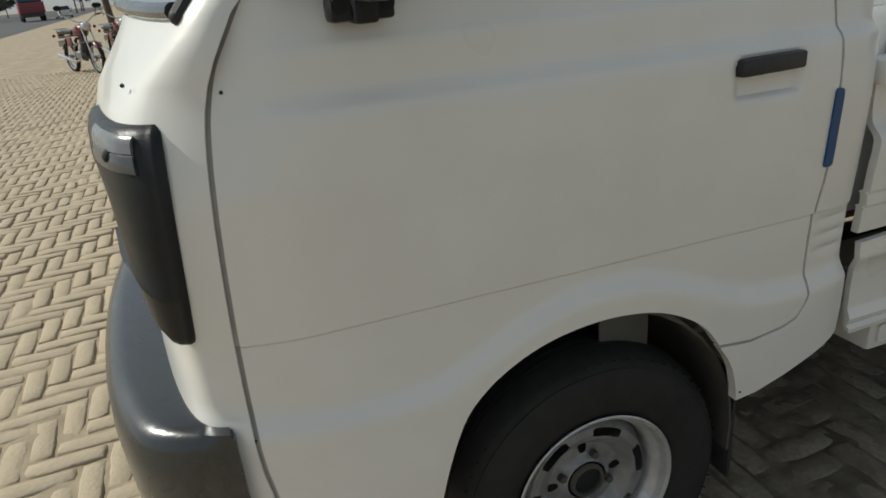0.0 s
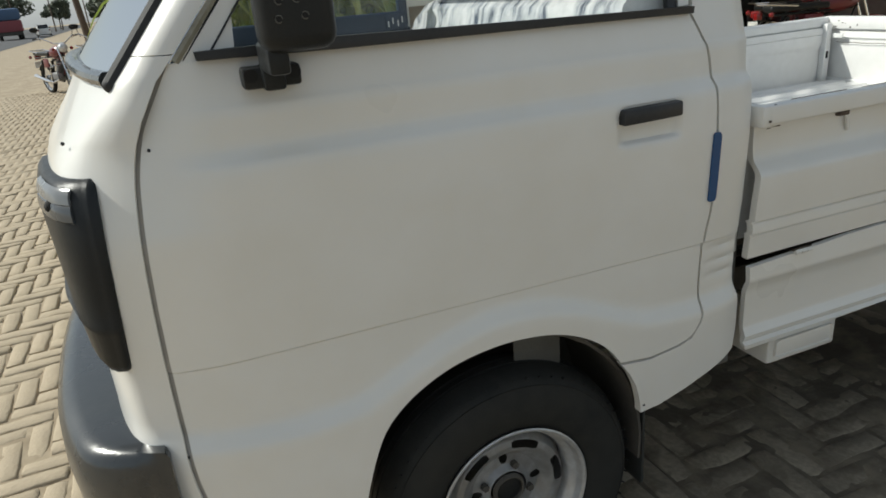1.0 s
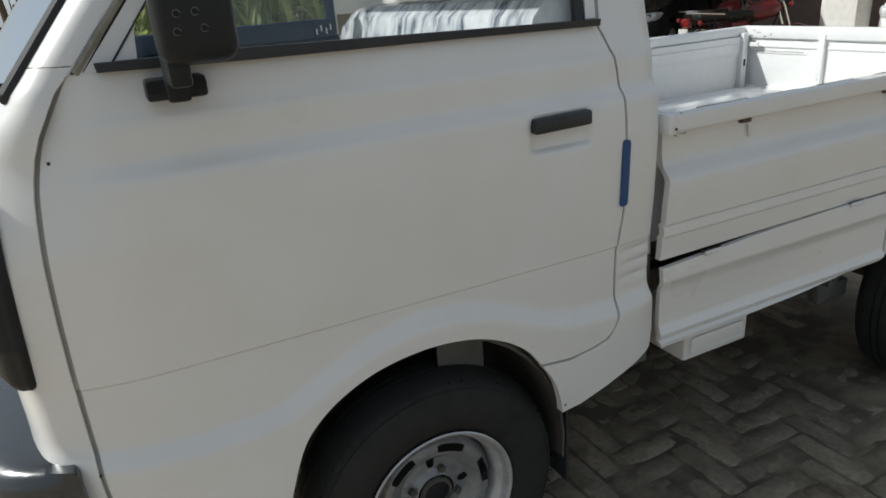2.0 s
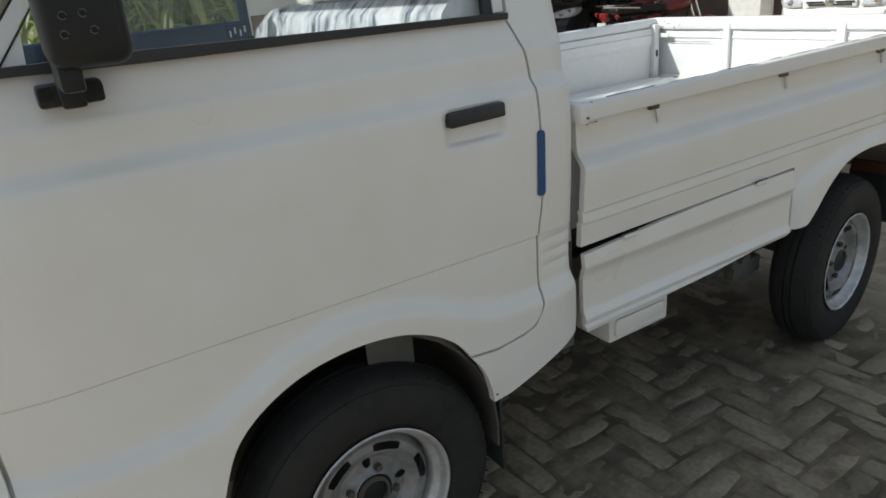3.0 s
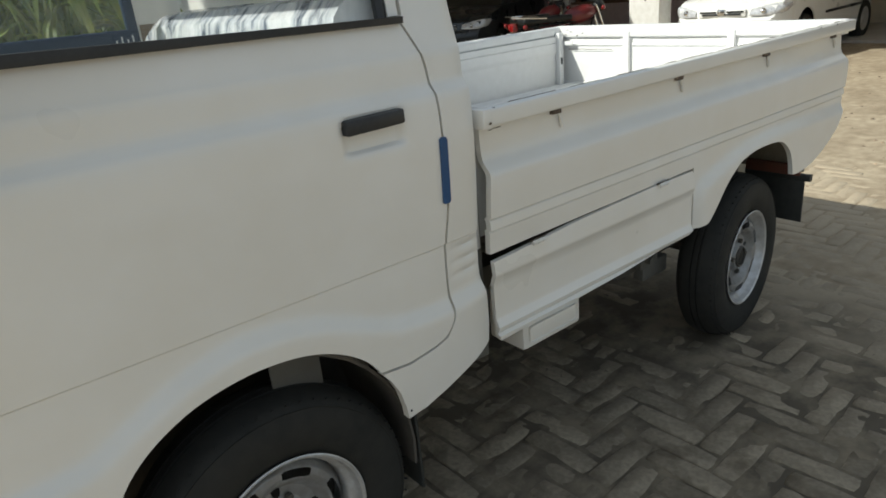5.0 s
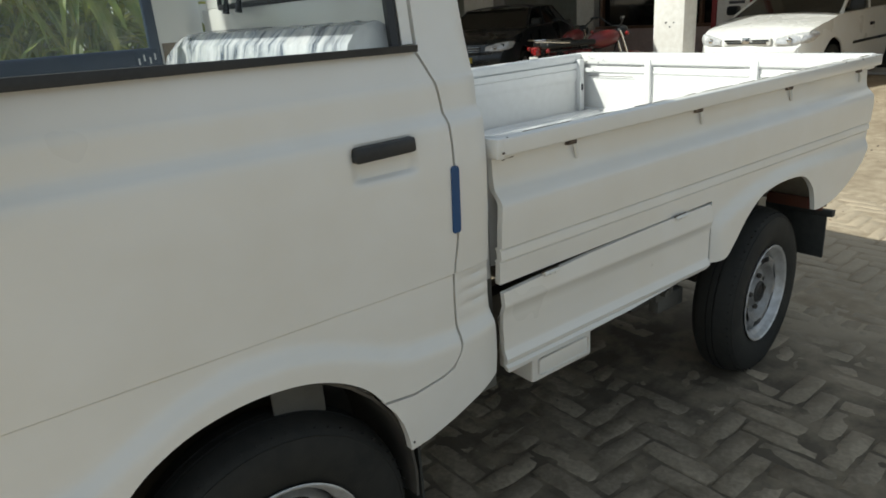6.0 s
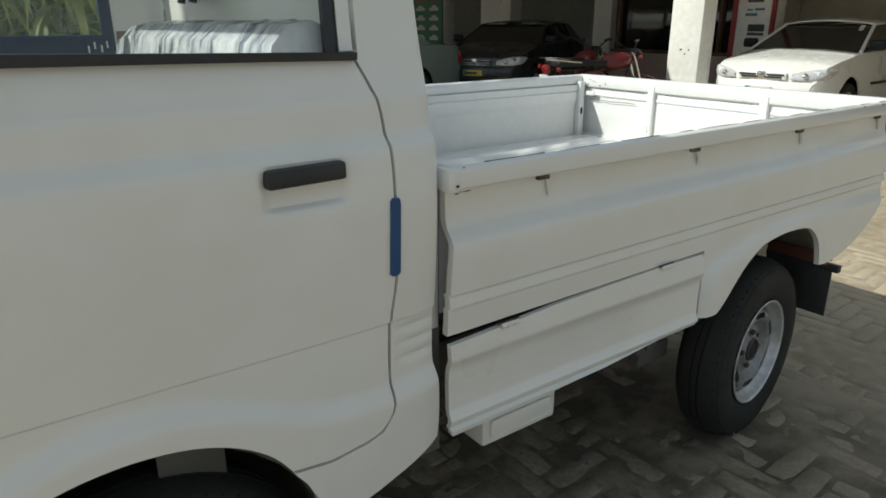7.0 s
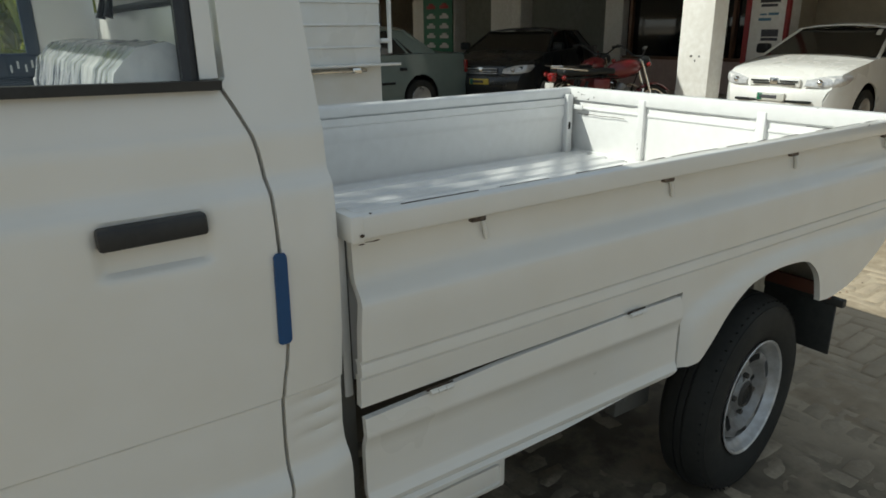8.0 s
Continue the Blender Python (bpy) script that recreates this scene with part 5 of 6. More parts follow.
    part("nose", face([(0.57, 0.05), (0.66, 0.06), (0.71, 0.08)], -1), paint, c)
    part("rear_face", face([(0.26, 0.02), (0.55, 0.0), (0.85, 0.03), (0.93, 0.06)], 1), paint, c)
    if plate == "plate" and hatch:
        g = part("grille", boxes(((-0.060, -0.31, 0.592), (-0.02, 0.31, 0.690)), bevel=0.02), paint, c)
        for z, y0, y1 in ((0.652, 0.07, 0.285), (0.620, 0.05, 0.255)):
            for s in (1, -1):
                part("grille_slot", boxes(((-0.078, min(s * y0, s * y1), z), (-0.05, max(s * y0, s * y1), z + 0.018)), bevel=0.006), M["black"], g)
    else:
        g = part("grille", boxes(((-0.058, -0.30, 0.600), (-0.02, 0.30, 0.685)), bevel=0.006), M["black"], c)
        for z in (0.600, 0.632, 0.672):
            part("grille_bar", boxes(((-0.076, -0.30, z), (-0.05, 0.30, z + 0.009)), bevel=0.003), M["chrome"], g)
    part("grille_badge", boxes(((-0.08, -0.05, 0.62), (-0.05, 0.05, 0.70)), bevel=0.01), M["chrome"], g)
    part("air_intake", boxes(((-0.094, -0.46, 0.415), (-0.04, 0.46, 0.445)), bevel=0.006), M["black"], c)
    pl = part("number_plate", boxes(((-0.118, -0.17, 0.43), (-0.095, 0.17, 0.52)), bevel=0.003), M[plate], c)
    part("plate_bar", boxes(((-0.1205, -0.08, 0.455), (-0.118, 0.13, 0.495)), bevel=0.0005), M["print_dark"], pl)
    part("plate_bar", boxes(((-0.1205, 0.10, 0.435), (-0.118, 0.16, 0.515)), bevel=0.0005), M["banner"], pl)
    for s in (1, -1):
        q = w / 0.80
        path = [(-0.038, 0.37, 0.612, 0.672), (-0.012, 0.47, 0.603, 0.698), (0.018, 0.57, 0.602, 0.716), (0.065, 0.655, 0.606, 0.728), (0.13, 0.712, 0.618, 0.732), (0.22, 0.748, 0.645, 0.728), (0.29, 0.765, 0.69, 0.720)]
        path = [(x - 0.014, y * q + 0.006, a, b) for x, y, a, b in path]
        rr = [[(x + 0.012 * abs(2 * f - 1) ** 3 + (0.05 * f if x < 0.1 else 0), s * (y - 0.012 * abs(2 * f - 1) ** 3), a + (b - a) * f) for x, y, a, b in path] for f in (0, 0.12, 0.35, 0.65, 0.88, 1)]
        hl = part("headlamp", grid_surface(rr if s > 0 else [r[::-1] for r in rr], 0.012), M["lamp"], c)
        bm = bmesh.new()
        bmesh.ops.create_uvsphere(bm, u_segments=12, v_segments=8, radius=0.036, matrix=Matrix.Translation((-0.004, s * 0.53 * q, 0.655)))
        part("lamp_bulb", bm, M["chrome"], hl)
        bm = bmesh.new()
        box(bm, (1.13, s * (w + 0.06) - 0.09, 0.93), (1.25, s * (w + 0.06) + 0.09, 1.06), 0.035, 3)
        box(bm, (1.16, s * (w - 0.04) - 0.05, 0.93), (1.21, s * (w - 0.04) + 0.05, 0.97), 0.01, 2)
        part("door_mirror", bm, M["black"], c)
        part("tail_lamp", boxes(((L - 0.06, s * 0.62 - 0.1, 0.62), (L + 0.012, s * 0.62 + 0.1, 0.82)), bevel=0.015), M["tail"], c)
    # greenhouse
    zb = 0.905
    xb0, xr0 = 0.98, 1.68
    xr1, xb1 = (L - 0.55, L - 0.13) if hatch else (L - 1.15, L - 0.58)
    yb, yr = w * 0.93, w * 0.74
    Bc = [(xb0, -yb), (xb1, -yb * 0.90), (xb1, yb * 0.90), (xb0, yb)]
    Rc = [(xr0, -yr), (xr1, -yr * 0.93), (xr1, yr * 0.93), (xr0, yr)]

    def P(i, t, base=True):
        a, b = Vector((*Bc[i], zb)), Vector((*Rc[i], H - 0.05))
        return a.lerp(b, t)

    def quad(a, b, c2, d, bowed=0.0):
        rr = []
        for i in range(5):
            t = i / 4
            p, q = a.lerp(d, t), b.lerp(c2, t)
            rr.append([p.lerp(q, k / 6) + Vector((bowed * (1 - 0.75 * t) * (1 - (k / 3 - 1) ** 2), 0, 0)) for k in range(7)])
        return grid_surface(rr, 0.004)
    part("windscreen", quad(P(0, 0.0), P(3, 0.0), P(3, 1), P(0, 1), -0.10), M["carglass"], c)
    part("rear_window", quad(P(1, 0.05), P(2, 0.05), P(2, 1), P(1, 1), 0.05), M["darkglass"], c)
    for i, j in ((0, 1), (3, 2)):
        part("side_window", quad(P(i, 0.04), P(j, 0.04), P(j, 0.97), P(i, 0.97)), M["darkglass"], c)
    for i, j, s in ((0, 1, -1), (3, 2, 1)):
        o = Vector((0, s * 0.006, 0))
        part("rear_quarter", quad(P(i, 0.0).lerp(P(j, 0.0), 0.84) + o, P(j, 0.0) + o, P(j, 1.0) + o, P(i, 1.0).lerp(P(j, 1.0), 0.80) + o), paint, c)
    if plate == "plate" and hatch:
        a, b = P(0, 0.05), P(3, 0.05)
        u = P(0, 1) - P(0, 0)
        for f0, f1, t0, t1 in ((0.20, 0.36, 0.03, 0.14), (0.06, 0.10, 0.72, 0.92)):
            rr = [[a.lerp(b, f) + u * t + Vector((-0.05 - 0.02 * (f - 0.06) * 3, 0, 0.0)) for f in (f0, f1)] for t in (t0, t1)]
            part("paper_slip", grid_surface(rr, 0.002), M["plate"], c)
    for i in range(4):
        bm = bmesh.new()
        tube(bm, [P(i, t / 4) for t in range(5)], 0.024, 8)
        part("pillar", bm, paint, c)
    for s, i, j in ((-1, 0, 1), (1, 3, 2)):
        for f in (0.42, 0.80):
            bm = bmesh.new()
            tube(bm, [P(i, t / 4).lerp(P(j, t / 4), f) + Vector((0, s * 0.004, 0)) for t in range(5)], 0.018, 6)
            part("pillar", bm, paint, c)
    rr = []
    for x in steps(xr0 - 0.04, xr1 + 0.04, (xr1 - xr0) / 6):
        kk = 1.05 - 0.07 * smooth((x - xr0) / (xr1 - xr0))
        rr.append([(x, yr * k * kk, H - 0.045 + 0.055 * (1 - abs(k) ** 2.4) - 0.03 * abs((x - (xr0 + xr1) / 2) / (xr1 - xr0) * 1.6) ** 3) for k in (-1, -0.9, -0.6, -0.2, 0.2, 0.6, 0.9, 1)])
    part("roof", grid_surface(rr, 0.02), paint, c)
    for x in (fo, fo + wb):
        for s in (1, -1):
            wh = new("wheel")
            wh.parent = c
            m = Matrix.Translation((x, s * (w - 0.09), 0.275)) @ (Matrix.Rotation(math.pi, 4, "Z") if s > 0 else Matrix.Identity(4))
            bm = bmesh.new()
            lathe(bm, [(0.17, -0.07), (0.20, -0.082), (0.25, -0.08), (0.272, -0.06), (0.275, 0.0), (0.272, 0.06), (0.17, 0.07)], 36)
            bm.transform(m)
            part("tyre", bm, M["tyre"], wh)
            bm = bmesh.new()
            lathe(bm, [(0.0, -0.06), (0.05, -0.065), (0.06, -0.05), (0.14, -0.06), (0.165, -0.075), (0.172, -0.07), (0.17, -0.02)], 28)
            for k in range(7):
                a = 2 * math.pi * k / 7
                bmesh.ops.create_cone(bm, cap_ends=True, segments=8, radius1=0.02, radius2=0.02, depth=0.01, matrix=Matrix.Translation((0.10 * math.cos(a), -0.056, 0.10 * math.sin(a))) @ Matrix.Rotation(radians(90), 4, "X"))
            bm.transform(m)
            part("wheel_cover", bm, M["alloy"], wh)
    part("underbody", boxes(((0.2, -w * 0.8, 0.17), (L - 0.2, w * 0.8, 0.5)), bevel=0.02), M["gap"], c)
    return c


car("hatchback_car", "white hatchback car parked nose-out at the showroom bay", M["carwhite"], (8.22, 3.74, 0), 3.5, L=3.60, W=1.53, wb=2.28, H=1.29)
car("saloon_car", "black saloon car parked in the shade of the porch", M["cardark"], (7.12, 8.15, 0), 27.0, L=4.3, W=1.66, H=1.28, wb=2.5, hatch=False, plate="plateyellow")
car("saloon_car", "grey-green saloon car seen from its side", M["cargreen"], (2.76, 9.05, 0), 0.0, L=4.2, W=1.66, H=1.33, wb=2.5, hatch=False)

# ---- motorcycles ----
M["motored"] = mat("red_tank_paint", (0.13, 0.008, 0.012), 0.35, coat=0.3, dark=(0.10, 0.006, 0.009))
M["engine"] = mat("engine_alloy", (0.25, 0.25, 0.25), 0.45, metal=0.7, dark=(0.1, 0.1, 0.1), grain=40, blot=10)


def motorcycle(at, rz, label, group="motorcycles", mirrors=True, scale=1.0):
    """Front looks to +x; origin on the ground at mid wheelbase."""
    c = thing("motorcycle", label, "motorcycle", at, rz, group)
    for x, nm in ((0.62, "front_wheel"), (-0.60, "rear_wheel")):
        w = new(nm)
        w.parent = c
        m = Matrix.Translation((x, 0, 0.29))
        bm = bmesh.new()
        lathe(bm, [(0.235, -0.03), (0.262, -0.042), (0.285, -0.03), (0.29, 0.0), (0.285, 0.03), (0.262, 0.042), (0.235, 0.03), (0.228, 0.0)], 40, close=True)
        bm.transform(m)
        part("tyre", bm, M["tyre"], w)
        bm = bmesh.new()
        lathe(bm, [(0.222, -0.022), (0.238, -0.026), (0.238, 0.026), (0.222, 0.022)], 40, close=True)
        lathe(bm, [(0.0, -0.06), (0.05, -0.06), (0.055, -0.03), (0.055, 0.03), (0.05, 0.06), (0.0, 0.06)], 16)
        for k in range(18):
            a = 2 * math.pi * k / 18
            tube(bm, [(0.04 * math.cos(a), 0.03 * (-1) ** k, 0.04 * math.sin(a)), (0.23 * math.cos(a + 0.2), 0, 0.23 * math.sin(a + 0.2))], 0.0025, 4)
        bm.transform(m)
        part("rim", bm, M["chrome"], w)
        bm = bmesh.new()
        a0, a1 = (50, 150) if x < 0 else (40, 165)
        rr = []
        for i in range(13):
            a = radians(a0 + (a1 - a0) * i / 12)
            rr.append([(0.62 * 0 + x + r * math.cos(a), y, 0.29 + r * math.sin(a)) for y, r in ((-0.055, 0.30), (-0.04, 0.318), (0, 0.325), (0.04, 0.318), (0.055, 0.30))])
        part("mudguard", grid_surface(rr, 0.003), M["chrome"] if x < 0 else M["motored"], c)
    bm = bmesh.new()
    for y in (-0.075, 0.075):
        tube(bm, [(0.62, y, 0.29), (0.42, y, 0.82), (0.38, y, 0.90)], [0.018, 0.016, 0.014], 8)
    part("front_fork", bm, M["chrome"], c)
    bm = bmesh.new()
    tube(bm, [(0.40, 0, 0.80), (0.30, 0, 0.50), (0.12, 0, 0.24), (-0.18, 0, 0.26), (-0.25, 0, 0.62), (0.40, 0, 0.74)], 0.02, 8)
    for y in (-0.10, 0.10):
        tube(bm, [(-0.60, y, 0.29), (-0.20, y, 0.33)], 0.016, 6)
        tube(bm, [(-0.58, y, 0.31), (-0.42, y, 0.66)], 0.022, 8)
        tube(bm, [(0.30, y * 0.6, 0.72), (-0.75, y, 0.70)], 0.013, 6)
    part("frame", bm, M["black"], c)
    bm = bmesh.new()
    box(bm, (-0.12, -0.11, 0.26), (0.20, 0.11, 0.42), 0.03, 3)
    tube(bm, [(0.06, 0, 0.40), (0.16, 0, 0.60)], 0.07, 12)
    for k in range(5):
        box(bm, (0.02 + 0.02 * k, -0.085, 0.43 + 0.03 * k), (0.16 + 0.02 * k, 0.085, 0.437 + 0.03 * k), 0.002)
    part("engine", bm, M["engine"], c)
    bm = bmesh.new()
    bmesh.ops.create_uvsphere(bm, u_segments=20, v_segments=12, radius=1.0, matrix=Matrix.Translation((0.16, 0, 0.80)) @ Matrix.Rotation(radians(-7), 4, "Y") @ Matrix.Diagonal((0.27, 0.125, 0.12, 1)))
    part("fuel_tank", bm, M["motored"], c)
    for y in (-0.115, 0.115):
        bm = boxes(((-0.34, y - 0.012, 0.52), (-0.10, y + 0.012, 0.69)), bevel=0.02)
        part("side_cover", bm, M["motored"], c)
    bm = bmesh.new()
    box(bm, (-0.78, -0.12, 0.74), (-0.02, 0.12, 0.82), 0.03, 3)
    part("seat", bm, M["black"], c)
    bm = bmesh.new()
    tube(bm, [(-0.45, -0.14, 0.80), (-0.85, -0.14, 0.84), (-0.90, 0, 0.84), (-0.85, 0.14, 0.84), (-0.45, 0.14, 0.80)], 0.011, 8)
    part("grab_rail", bm, M["chrome"], c)
    part("tail_lamp", boxes(((-0.93, -0.06, 0.66), (-0.85, 0.06, 0.75)), bevel=0.02), M["tail"], c)
    part("rear_plate", boxes(((-0.95, -0.07, 0.50), (-0.94, 0.07, 0.62)), bevel=0.003), M["plate"], c)
    bm = bmesh.new()
    tube(bm, [(0.20, -0.38, 1.07), (0.29, -0.31, 1.09), (0.37, -0.10, 0.96), (0.37, 0.10, 0.96), (0.29, 0.31, 1.09), (0.20, 0.38, 1.07)], 0.012, 8)
    hb = part("handlebar", bm, M["black"] if not mirrors else M["chrome"], c)
    for y in (-0.34, 0.34):
        part("grip", tube(bmesh.new(), [(0.19, y * 1.13, 1.07), (0.26, y * 0.96, 1.085)], 0.017, 8), M["black"], hb)
        if not mirrors:
            continue
        bm = bmesh.new()
        tube(bm, [(0.30, y * 0.85, 1.03), (0.29, y * 1.0, 1.20)], 0.006, 6)
        bmesh.ops.create_uvsphere(bm, u_segments=14, v_segments=8, radius=1.0, matrix=Matrix.Translation((0.28, y * 1.05, 1.235)) @ Matrix.Diagonal((0.02, 0.075, 0.048, 1)))
        part("mirror", bm, M["black"], hb)
    bm = bmesh.new()
    bmesh.ops.create_uvsphere(bm, u_segments=16, v_segments=10, radius=0.09, matrix=Matrix.Translation((0.47, 0, 0.88)))
    part("headlamp", bm, M["black"] if not mirrors else M["lamp"], c)
    for y in (-0.17, 0.17):
        for x, z in ((0.44, 0.86), (-0.80, 0.72)):
            bm = bmesh.new()
            bmesh.ops.create_uvsphere(bm, u_segments=10, v_segments=6, radius=0.032, matrix=Matrix.Translation((x, y, z)))
            part("indicator", bm, M["tail"], c)
    bm = bmesh.new()
    tube(bm, [(0.14, -0.10, 0.46), (0.24, -0.12, 0.30), (0.0, -0.14, 0.24), (-0.30, -0.15, 0.27), (-0.80, -0.16, 0.36)], [0.018, 0.018, 0.02, 0.035, 0.04], 10)
    part("exhaust", bm, M["chrome"], c)
    c.matrix_world = c.matrix_world @ Matrix.Scale(scale, 4)
    part("leg_guard", tube(bmesh.new(), [(0.28, -0.28, 0.30), (0.32, -0.26, 0.55), (0.30, 0, 0.60), (0.32, 0.26, 0.55), (0.28, 0.28, 0.30)], 0.012, 8), M["chrome"], c)
    return c


motorcycle((7.09, 5.33, 0), -18, "red motorcycle with chrome mudguards parked under the porch", mirrors=False, scale=0.97)
motorcycle((7.4, 6.08, 0), 12, "red motorcycle seen from its tail lamp", mirrors=False, scale=0.97)
motorcycle((-2.50, 14.6, 0), -62, "red motorcycle parked on the dusty verge")
motorcycle((-1.80, 15.1, 0), -70, "dark motorcycle with a pale mudguard on the verge")

# ---- ribbed lorry body beside the pickup ----
lorry = thing("cargo_lorry", "white lorry with a ribbed high cargo body, seen from behind", "lorry")
bm = boxes(((0.95, 3.02, 0.55), (2.33, 5.4, 2.05)), bevel=0.012)
part("cargo_body", bm, M["carwhite"], lorry)
for z in (0.72, 0.86, 1.20, 1.33, 1.46, 1.59, 1.72):
    bm = bmesh.new()
    tube(bm, [(0.97, 3.018, z), (2.325, 3.018, z)], 0.009, 6)
    part("rib", bm, M["carwhite"], lorry)
part("tail_ledge", boxes(((1.0, 2.94, 1.085), (2.43, 3.02, 1.10)), bevel=0.004), M["carwhite"], lorry)
bm = bmesh.new()
tube(bm, [(1.1, 2.985, 1.062), (2.20, 2.985, 1.062)], 0.012, 8)
box(bm, (2.10, 2.97, 1.045), (2.16, 3.02, 1.08), 0.004)
part("latch_bar", bm, M["chrome"], lorry)
bm = bmesh.new()
tube(bm, [(2.385, 3.0, 1.16), (2.385, 3.0, 1.9)], 0.014, 8)
tube(bm, [(2.32, 3.0, 1.235), (2.385, 3.0, 1.235)], 0.014, 8)
tube(bm, [(2.32, 3.0, 1.75), (2.385, 3.0, 1.75)], 0.014, 8)
part("ladder_rail", bm, M["carwhite"], lorry)
part("cab", boxes(((1.0, 5.5, 0.5), (2.28, 6.6, 1.75)), bevel=0.08), M["carwhite"], lorry)
part("chassis", boxes(((1.1, 3.1, 0.35), (2.2, 6.5, 0.55))), M["chassis"], lorry)
for x in (1.08, 2.20):
    for y in (3.7, 6.0):
        bm = bmesh.new()
        lathe(bm, [(0.0, -0.04), (0.16, -0.05), (0.17, -0.07), (0.26, -0.07), (0.28, -0.04), (0.28, 0.04), (0.26, 0.07), (0.0, 0.07)], 28)
        bm.transform(Matrix.Translation((x, y, 0.28)) @ Matrix.Rotation(radians(90), 4, "Z"))
        part("wheel", bm, M["tyre"], lorry)

# ---- tall leafy plants beyond the cab ----
M["leaf"] = mat("reed_leaf", (0.24, 0.33, 0.075), 0.5, dark=(0.38, 0.36, 0.10), grain=12, blot=3, amount=1.0, per_island=0.45)


def let_through(m, share):
    """Thin leaves: part of the light passes."""
    N, L = m.node_tree.nodes, m.node_tree.links
    b, tr, mx = N["Principled BSDF"], N.new("ShaderNodeBsdfTranslucent"), N.new("ShaderNodeMixShader")
    L.new(b.inputs["Base Color"].links[0].from_socket, tr.inputs[0])
    mx.inputs[0].default_value = share
    L.new(b.outputs[0], mx.inputs[1])
    L.new(tr.outputs[0], mx.inputs[2])
    L.new(mx.outputs[0], N["Material Output"].inputs[0])


let_through(M["leaf"], 0.52)


def leafy_plant(at, h, seedv):
    r = random.Random(seedv)
    c = thing("tall_plant", "tall reed-like plant with long arching green leaves", "plant", at, 0, "plants beyond the pickup")
    bm = bmesh.new()
    stems = []
    for k in range(3):
        dx, dy = r.uniform(-0.12, 0.12), r.uniform(-0.12, 0.12)
        tip = Vector((dx * 2, dy * 2, h * r.uniform(0.85, 1.05)))
        stems.append((Vector((dx, dy, 0)), tip))
        tube(bm, [(dx, dy, 0), (dx * 1.4, dy * 1.4, h * 0.5), tip], [0.014, 0.011, 0.006], 6)
    part("stems", bm, M["leaf"], c)
    bm = bmesh.new()
    for k in range(90):
        a, b = stems[k % 3]
        base = a.lerp(b, r.uniform(0.2, 1.0))
        az = r.uniform(0, 2 * math.pi)
        ln, wd = r.uniform(0.24, 0.5), r.uniform(0.018, 0.034)
        up = r.uniform(0.5, 1.3)
        d = Vector((math.cos(az), math.sin(az), 0))
        s = Vector((-math.sin(az), math.cos(az), 0))
        prev = None
        for i in range(7):
            t = i / 6
            p = base + d * (ln * t) + Vector((0, 0, ln * (up * t - 1.5 * t * t)))
            hw = wd * (0.35 + 1.6 * t) * (1 - t) ** 0.7 if t < 1 else 0.001
            fold = Vector((0, 0, hw * 0.5))
            cur = [bm.verts.new(p - s * hw + fold), bm.verts.new(p), bm.verts.new(p + s * hw + fold)]
            if prev:
                bm.faces.new((prev[0], prev[1], cur[1], cur[0]))
                bm.faces.new((prev[1], prev[2], cur[2], cur[1]))
            prev = cur
    part("leaves", bm, M["leaf"], c, smooth=False)


rp = random.Random(11)
for i in range(16):
    leafy_plant((-0.22 + 0.95 * (i % 8) / 7 + rp.uniform(-0.08, 0.08), 2.75 + 0.55 * (i // 8) + rp.uniform(-0.12, 0.12), 0), rp.uniform(1.5, 2.1), 100 + i)

# ---- road and distance ----
M["asphalt"] = mat("asphalt_road", (0.075, 0.075, 0.078), 0.85, dark=(0.05, 0.05, 0.05), grain=3, blot=0.3, amount=0.6)
bm = bmesh.new()
vs = [bm.verts.new((x, y, 0.0)) for x, y in ((-9.6, 42.0), (-30.0, 38.0), (-120.0, 420.0), (-31.0, 420.0))]
bm.faces.new(vs)
bmesh.ops.recalc_face_normals(bm, faces=bm.faces[:])
tagged(part("road", bm, M["asphalt"]), "grey asphalt road running into the haze", "road", kind="structure")
M["tarp_blue"] = mat("blue_tarpaulin", (0.07, 0.12, 0.21), 0.8)
M["lorry_red"] = mat("red_lorry_body", (0.24, 0.06, 0.07), 0.7)
fl = thing("loaded_lorry", "lorry with a red body under a blue tarpaulin", "lorry", (-16.6, 94, 0), 12)
part("body", boxes(((-1.3, -3, 0.9), (1.3, 3, 2.1)), bevel=0.05), M["lorry_red"], fl)
part("load", boxes(((-1.35, -3.1, 2.1), (1.35, 2.6, 3.4)), bevel=0.35), M["tarp_blue"], fl)
part("chassis", boxes(((-1.1, -2.9, 0.5), (1.1, 4.6, 0.9))), M["chassis"], fl)
part("cab", boxes(((-1.2, 3.1, 0.6), (1.2, 4.9, 2.6)), bevel=0.15), M["lorry_red"], fl)
for x in (-1.05, 1.05):
    for y in (-2.2, -1.1, 3.8):
        bm = bmesh.new()
        lathe(bm, [(0.0, -0.13), (0.48, -0.14), (0.5, 0.0), (0.48, 0.14), (0.0, 0.13)], 20)
        bm.transform(Matrix.Translation((x, y, 0.5)) @ Matrix.Rotation(radians(90), 4, "Z"))
        part("wheel", bm, M["tyre"], fl)
car("hatchback_car", "pale car driving far down the road", M["carwhite"], (-14.6, 104, 0), -80)

M["foliage"] = mat("tree_leaves", (0.10, 0.115, 0.075), 0.7, dark=(0.07, 0.08, 0.05), grain=4, blot=0.8, per_island=0.4)
M["bark"] = mat("bark", (0.12, 0.09, 0.065), 0.9, dark=(0.07, 0.05, 0.04), grain=30, blot=4, bump=0.6, bump_scale=40)


